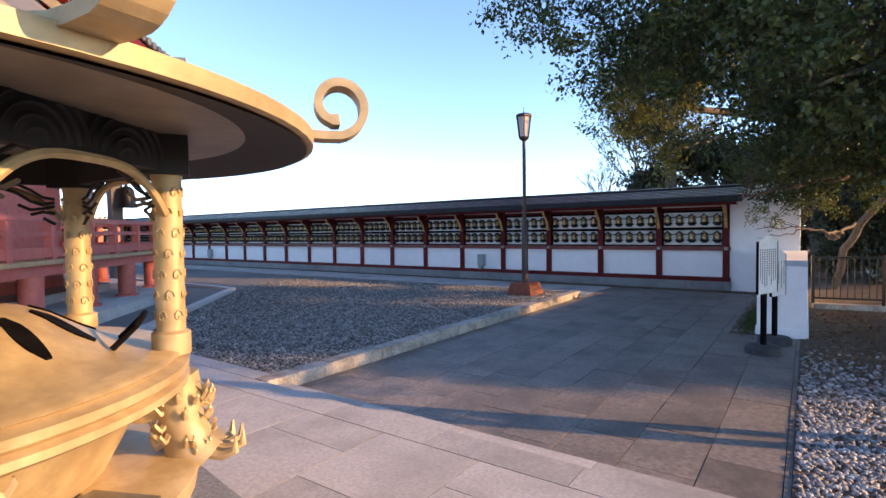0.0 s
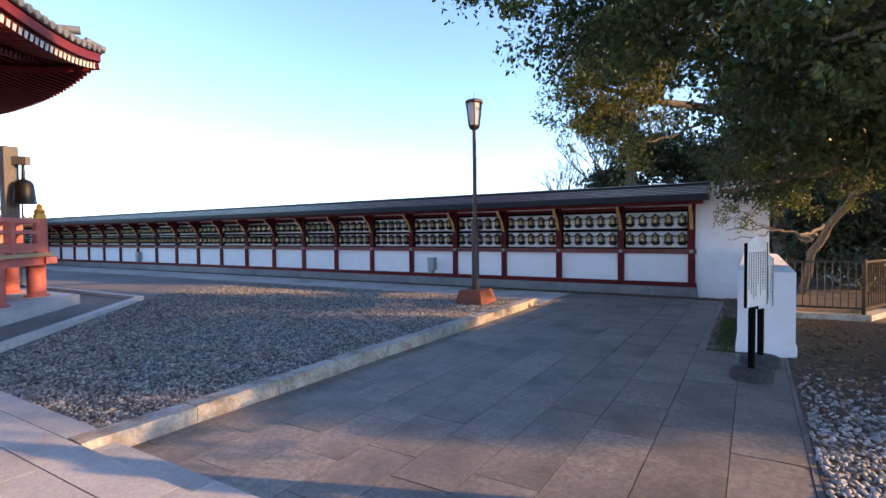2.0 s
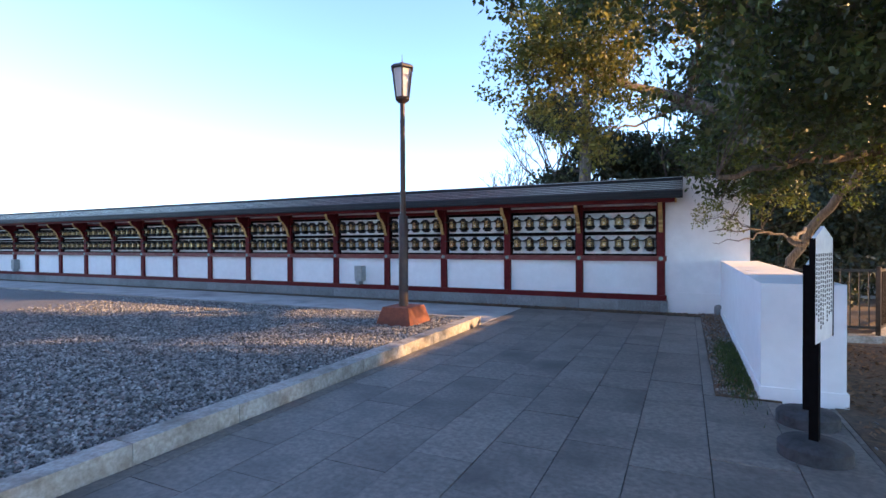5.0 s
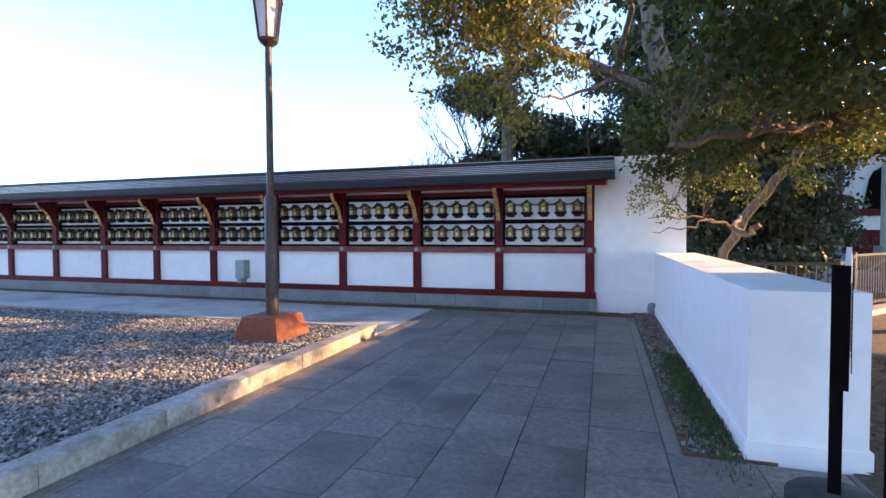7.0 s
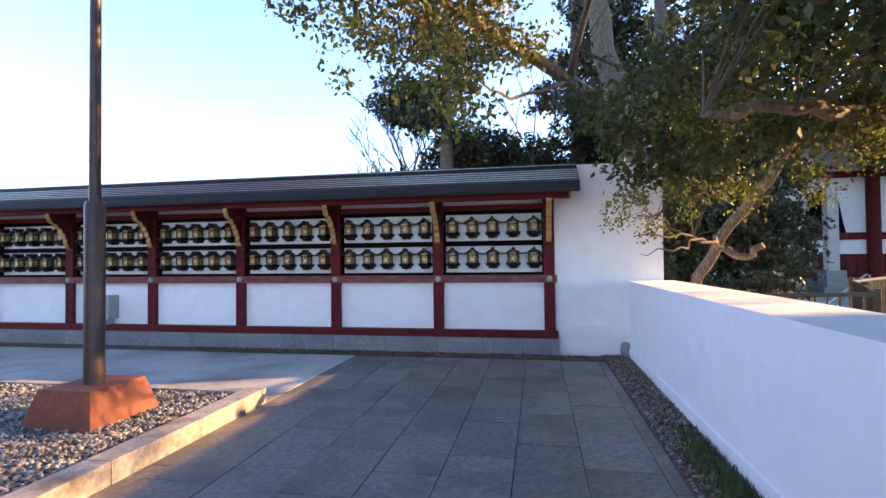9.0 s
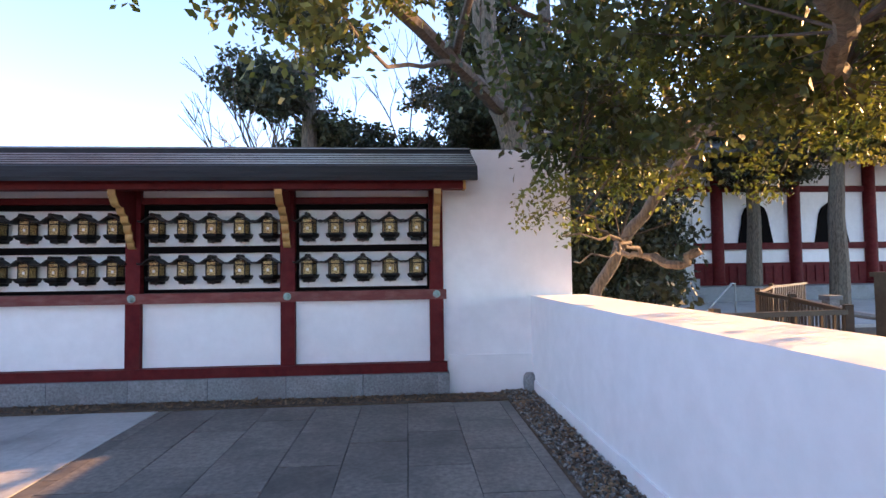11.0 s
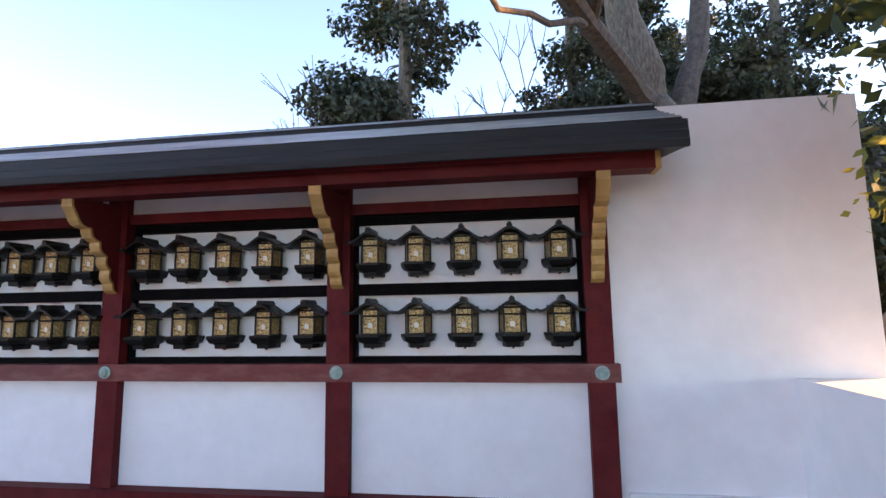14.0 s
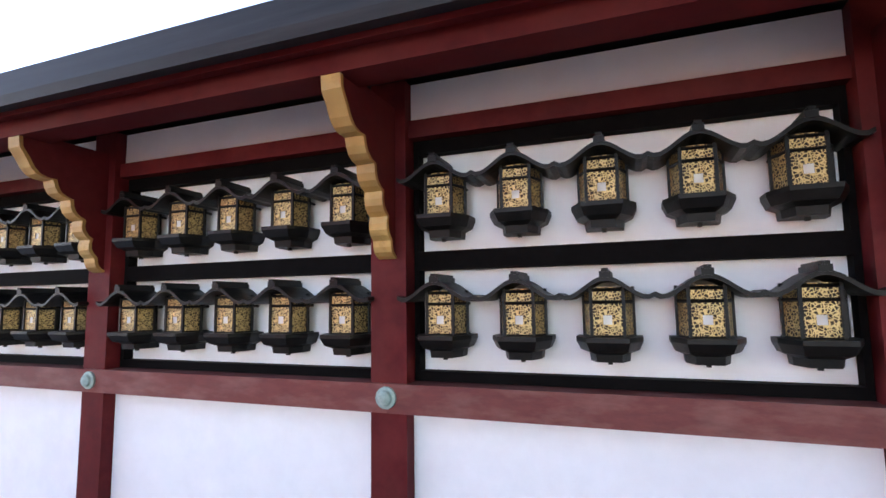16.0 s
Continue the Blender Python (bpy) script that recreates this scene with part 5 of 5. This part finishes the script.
def bare_tree(x, y, h, lean, seed):
    t = thing("bare_tree", None, "slender leafless tree behind the gallery wall", "tree")
    g = random.Random(seed)
    b = bmesh.new()

    def grow(p, d, length, r, depth):
        q = p + d * length
        mid = p.lerp(q, 0.5) + Vector((g.uniform(-1, 1), g.uniform(-1, 1), g.uniform(-0.3, 0.3))) * length * 0.07
        tube(b, [p, mid, q], [r, r * 0.85, r * 0.66], 5)
        if depth:
            for _ in range(3 if depth > 1 else 4):
                nd = (d + Vector((g.uniform(-0.75, 0.75), g.uniform(-0.75, 0.75), g.uniform(-0.1, 0.55)))).normalized()
                grow(q, nd, length * g.uniform(0.55, 0.8), r * 0.58, depth - 1)

    for k in range(2):
        d = Vector((lean + g.uniform(-0.25, 0.25), g.uniform(-0.2, 0.2), 1)).normalized()
        grow(Vector((x + k * 0.3, y, -0.2)), d, h * 0.42, 0.085, 4)
    part("trunk", b, M_TWIG, t)
    return t


bare_tree(-5.7, 25.5, 6.6, -0.2, 51)
bare_tree(-2.6, 26.5, 7.5, 0.02, 52)
bare_tree(-8.4, 28.0, 5.2, -0.3, 53)

def shrub(x, y, r, h, seed):
    t = thing("evergreen_shrub", None, "dense dark evergreen shrub in shade behind the fence", "shrub")
    limb(t, [(x, y, -0.2), (x + 0.1, y, h * 0.6)], 0.06, 0.03, name="stem", seed=seed)
    crown(t, [(x, y, h * 0.5, r, r * 0.8, h * 0.5), (x + r * 0.5, y + 0.3, h * 0.62, r * 0.7, r * 0.7, h * 0.42)], 9.0, 0.16, M_LEAFDARK, seed, clump=0.34, leaves_per=40, shell=0.2)
    return t


for i, (x, y, r, h) in enumerate(((1.0, 20.8, 1.3, 3.4), (2.9, 21.6, 1.5, 3.6), (0.2, 23.6, 1.6, 3.4), (4.4, 24.6, 1.4, 2.6), (2.2, 19.2, 0.7, 1.3), (2.2, 25.0, 1.8, 4.6))):
    shrub(x, y, r, h, 70 + i)

# clipped golden pine far off
pine = thing("pine_tree", None, "rounded golden-green pine beyond the far wall", "tree")
limb(pine, [(-60, 15, -0.3), (-60.4, 15.2, 4)], 0.4, 0.2, name="trunk")
crown(pine, [(-60, 15, 4.2, 3.2, 4.0, 1.6), (-60.3, 12.5, 3.8, 2.4, 2.6, 1.3), (-60, 18, 3.6, 2.6, 3.0, 1.1), (-60, 21.5, 2.6, 2.4, 3.0, 1.0)], 1.6, 0.4, M_LEAFGOLD, 14, clump=0.6, leaves_per=36)

# ---- red and white hall beyond the grove ----
rh = thing("red_hall", None, "red-framed white hall with bell-shaped windows and dark eaves", "temple hall")
HY, HZ = 31.0, 0.6
part("stone_base", B(4.0, 34.0, HY - 1.6, HY + 8, -0.1, HZ), M_PLINTH, rh, bevel=0.02)
part("wall", B(5.0, 33.0, HY, HY + 6, HZ, 6.2), M_WHITE, rh)
for i in range(8):
    x = 7.6 + 3.48 * i
    cb = bmesh.new()
    lathe(cb, [(0.30, HZ), (0.30, HZ + 0.1), (0.24, HZ + 0.12), (0.24, 6.2)], 18, Matrix.Translation((x, HY - 0.1, 0)))
    part("column", cb, M_RED, rh, smooth=True)
    part("dado", B(x + 0.25, x + 3.23, HY - 0.10, HY, HZ, HZ + 0.95), M_RED, rh)
    for k in range(7):
        part("dado_batten", B(x + 0.45 + 0.4 * k, x + 0.52 + 0.4 * k, HY - 0.14, HY - 0.1, HZ + 0.12, HZ + 0.82), M_RED, rh)
    part("sill_rail", B(x + 0.25, x + 3.23, HY - 0.14, HY, 2.12, 2.4), M_RED, rh)
    part("head_rail", B(x + 0.25, x + 3.23, HY - 0.14, HY, 4.6, 4.85), M_RED, rh)
    wb = bmesh.new()
    half = [(0.78, 2.40), (0.70, 2.75), (0.62, 3.2), (0.56, 3.6), (0.42, 3.9), (0.2, 4.05), (0.0, 4.2)]
    prism(wb, [(x + 1.74 + a, b) for a, b in half] + [(x + 1.74 - a, b) for a, b in half[-2::-1]], HY - 0.08, HY + 0.02, "y")
    part("bell_window", wb, M_BLACK, rh, "black bell-shaped window")
rr_b = bmesh.new()
prism(rr_b, [(HY - 2.6, 5.7), (HY - 2.6, 5.95), (HY + 3, 8.6), (HY + 8.6, 5.95), (HY + 8.6, 5.7), (HY + 3, 6.4)], 2.5, 35.5, "x")
part("roof", rr_b, M_TILE, rh)
plaza = tagged(part("paved_yard", B(2.0, 34, 21.5, HY - 1.6, -0.1, 0.02), M_TERR), "pale paved yard before the red hall", "paving", kind="structure")

bal = thing("stone_balustrade", None, "weathered stone stair balustrade beyond the grove", "balustrade")
for k in range(3):
    part("baluster_post", B(6.0 + 0.85 * k, 6.22 + 0.85 * k, 20.9 - 0.5 * k, 21.12 - 0.5 * k, -0.05, 0.85 - 0.16 * k), M_PLINTH, bal, bevel=0.02)
    part("baluster_cap", B(5.96 + 0.85 * k, 6.26 + 0.85 * k, 20.86 - 0.5 * k, 21.16 - 0.5 * k, 0.85 - 0.16 * k, 0.95 - 0.16 * k), M_PLINTH, bal, bevel=0.02)
hb = bmesh.new()
tube(hb, [(6.1, 21.0, 0.62), (6.95, 20.5, 0.46), (7.8, 20.0, 0.30)], 0.07, 6)
part("sloping_rail", hb, M_PLINTH, bal)
hr = thing("handrail", None, "grey tubular steel stair handrail", "handrail")
hb = bmesh.new()
tube(hb, [(4.4, 21.2, 0.0), (4.5, 21.2, 0.35), (6.0, 22.4, 1.0), (6.15, 22.5, 1.0), (6.15, 22.5, 0.0)], 0.025, 8)
part("rail_tube", hb, M_BOX, hr, smooth=True)
for x, y in ((8.6, 29.0), (6.7, 29.0)):
    sp = thing("stone_pillar", Matrix.Translation((x, y, 0)), "grey stone pillar on a block base before the red hall", "pillar")
    part("shaft", B(-0.18, 0.18, -0.18, 0.18, 0.95, 4.0), M_PALE, sp, bevel=0.02)
    part("block", B(-0.32, 0.32, -0.32, 0.32, 0.35, 0.95), M_PLINTH, sp, bevel=0.03)
    part("footing", B(-0.5, 0.5, -0.5, 0.5, -0.05, 0.35), M_PLINTH, sp, bevel=0.03)
wpst = thing("timber_bollard", Matrix.Translation((3.9, 16.1, -0.06)), "dark brown square timber post behind the low wall", "post")
part("shaft", B(-0.11, 0.11, -0.11, 0.11, 0, 1.36), M_FENCE, wpst, bevel=0.01)
part("cap", B(-0.14, 0.14, -0.14, 0.14, 1.36, 1.42), M_FENCE, wpst, bevel=0.01)

# ---- kerb ----
kerb = tagged(thing("kerb"), "mossy granite kerb edging the gravel", "kerb", kind="structure")
y = 3.366
rk = random.Random(8)
while y < 13.2:
    ln_ = min(0.98, 13.25 - y)
    kb = B(-5.12, -4.9, y + 0.003, y + ln_ - 0.003, -0.14, 0.10 + rk.uniform(-0.005, 0.005))
    jag = random.Random(int(y * 50))
    for q in kb.verts:
        q.co += Vector((jag.uniform(-0.006, 0.006), 0, jag.uniform(-0.004, 0.004)))
    part("kerb_stone", kb, M_KERB, kerb, bevel=0.014)
    y += ln_
x = -5.124
while x > -34:
    part("kerb_stone", B(x - 0.98, x - 0.004, 13.13, 13.25, -0.14, 0.085), M_KERB, kerb, bevel=0.01)
    x -= 0.98
x = -5.124
while x > -9.6:
    part("kerb_stone", B(x - 0.98, x - 0.004, 3.36, 3.60, -0.14, TERR + 0.003), M_TERR, kerb, bevel=0.008)
    x -= 0.98

# ---- terrace and steps ----
terrace = tagged(thing("terrace"), "pale granite slab terrace with two low steps", "terrace", kind="structure")
part("terrace_bed", B(-30, 0.03, -8, 3.355, -0.3, TERR - 0.012), M_JOINT, terrace)
for i in range(11):
    yy = 3.02 - (0.45 if i % 2 else 0.0)
    xa, xb = 0.03 - 0.94 * (i + 1), 0.03 - 0.94 * i
    if yy < 3.0:
        part("slab", B(xa + 0.004, xb - 0.004, yy + 0.004, 3.016, TERR - 0.1, TERR), M_TERR, terrace)
    while yy > -4:
        part("slab", B(xa + 0.004, xb - 0.004, yy - 0.9 + 0.004, yy - 0.004, TERR - 0.1, TERR), M_TERR, terrace)
        yy -= 0.9
x = 0.03
k = 0
while x > -4.9:
    w = min(1.2, x + 4.9)
    part("edge_stone", B(x - w + 0.003, x - 0.003, 3.028, 3.36, -0.14, TERR), M_TERR, terrace, bevel=0.008)
    part("tread_stone", B(x - w + 0.003, x - 0.003, 3.364, 3.62, -0.14, TREAD), M_TERR, terrace, bevel=0.008)
    x -= w
part("edge_stone", B(-9.8, -4.903, 3.028, 3.355, -0.14, TERR), M_TERR, terrace, bevel=0.008)

# ---- paving slabs ----
pav = tagged(thing("pavement"), "grey stone slab path with open joints, worn and stained", "pavement", kind="structure")
part("paving_bed", B(-38, 0.03, 3.62, 16.5, -0.3, PAVE - 0.012), M_JOINT, pav)
rp = random.Random(12)
COLS = [0.03, -0.02, -0.54, -1.10, -1.64, -2.15, -2.67, -3.17, -3.70, -4.22, -4.75, -4.893]
for c, (xb, xa) in enumerate(zip(COLS, COLS[1:])):
    y = 3.625
    stop = 9.94 if xb > -0.9 else 16.01
    first_l = 0.26 + (0.5 if c % 2 else 0.0) + rp.uniform(-0.03, 0.05)
    while y < stop - 0.02:
        ln_ = first_l if y == 3.625 else 0.86 + rp.uniform(-0.05, 0.05)
        yb = min(stop, y + ln_)
        dz = rp.uniform(-0.003, 0.003)
        part("slab", B(xa + 0.0035, xb - 0.0035, y + 0.0035, yb - 0.0035, PAVE - 0.09, PAVE + dz), M_SLAB, pav)
        y = yb
y = 9.945
while y < 16.0:
    yb = min(16.01, y + 0.86)
    part("slab", B(-1.0965, -0.988, y + 0.0035, yb - 0.0035, PAVE - 0.09, PAVE), M_SLAB, pav)
    y = yb
# Far strip by the gallery, its bright sheen painted as pale stone.
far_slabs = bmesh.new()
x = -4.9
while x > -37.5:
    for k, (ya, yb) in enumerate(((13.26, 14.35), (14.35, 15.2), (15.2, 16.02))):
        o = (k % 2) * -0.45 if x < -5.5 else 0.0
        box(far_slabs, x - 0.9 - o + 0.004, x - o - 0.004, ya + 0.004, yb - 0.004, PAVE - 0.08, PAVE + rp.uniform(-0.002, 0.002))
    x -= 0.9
tagged(part("far_slabs", far_slabs, M_WETLIT, pav), kind="stuff")
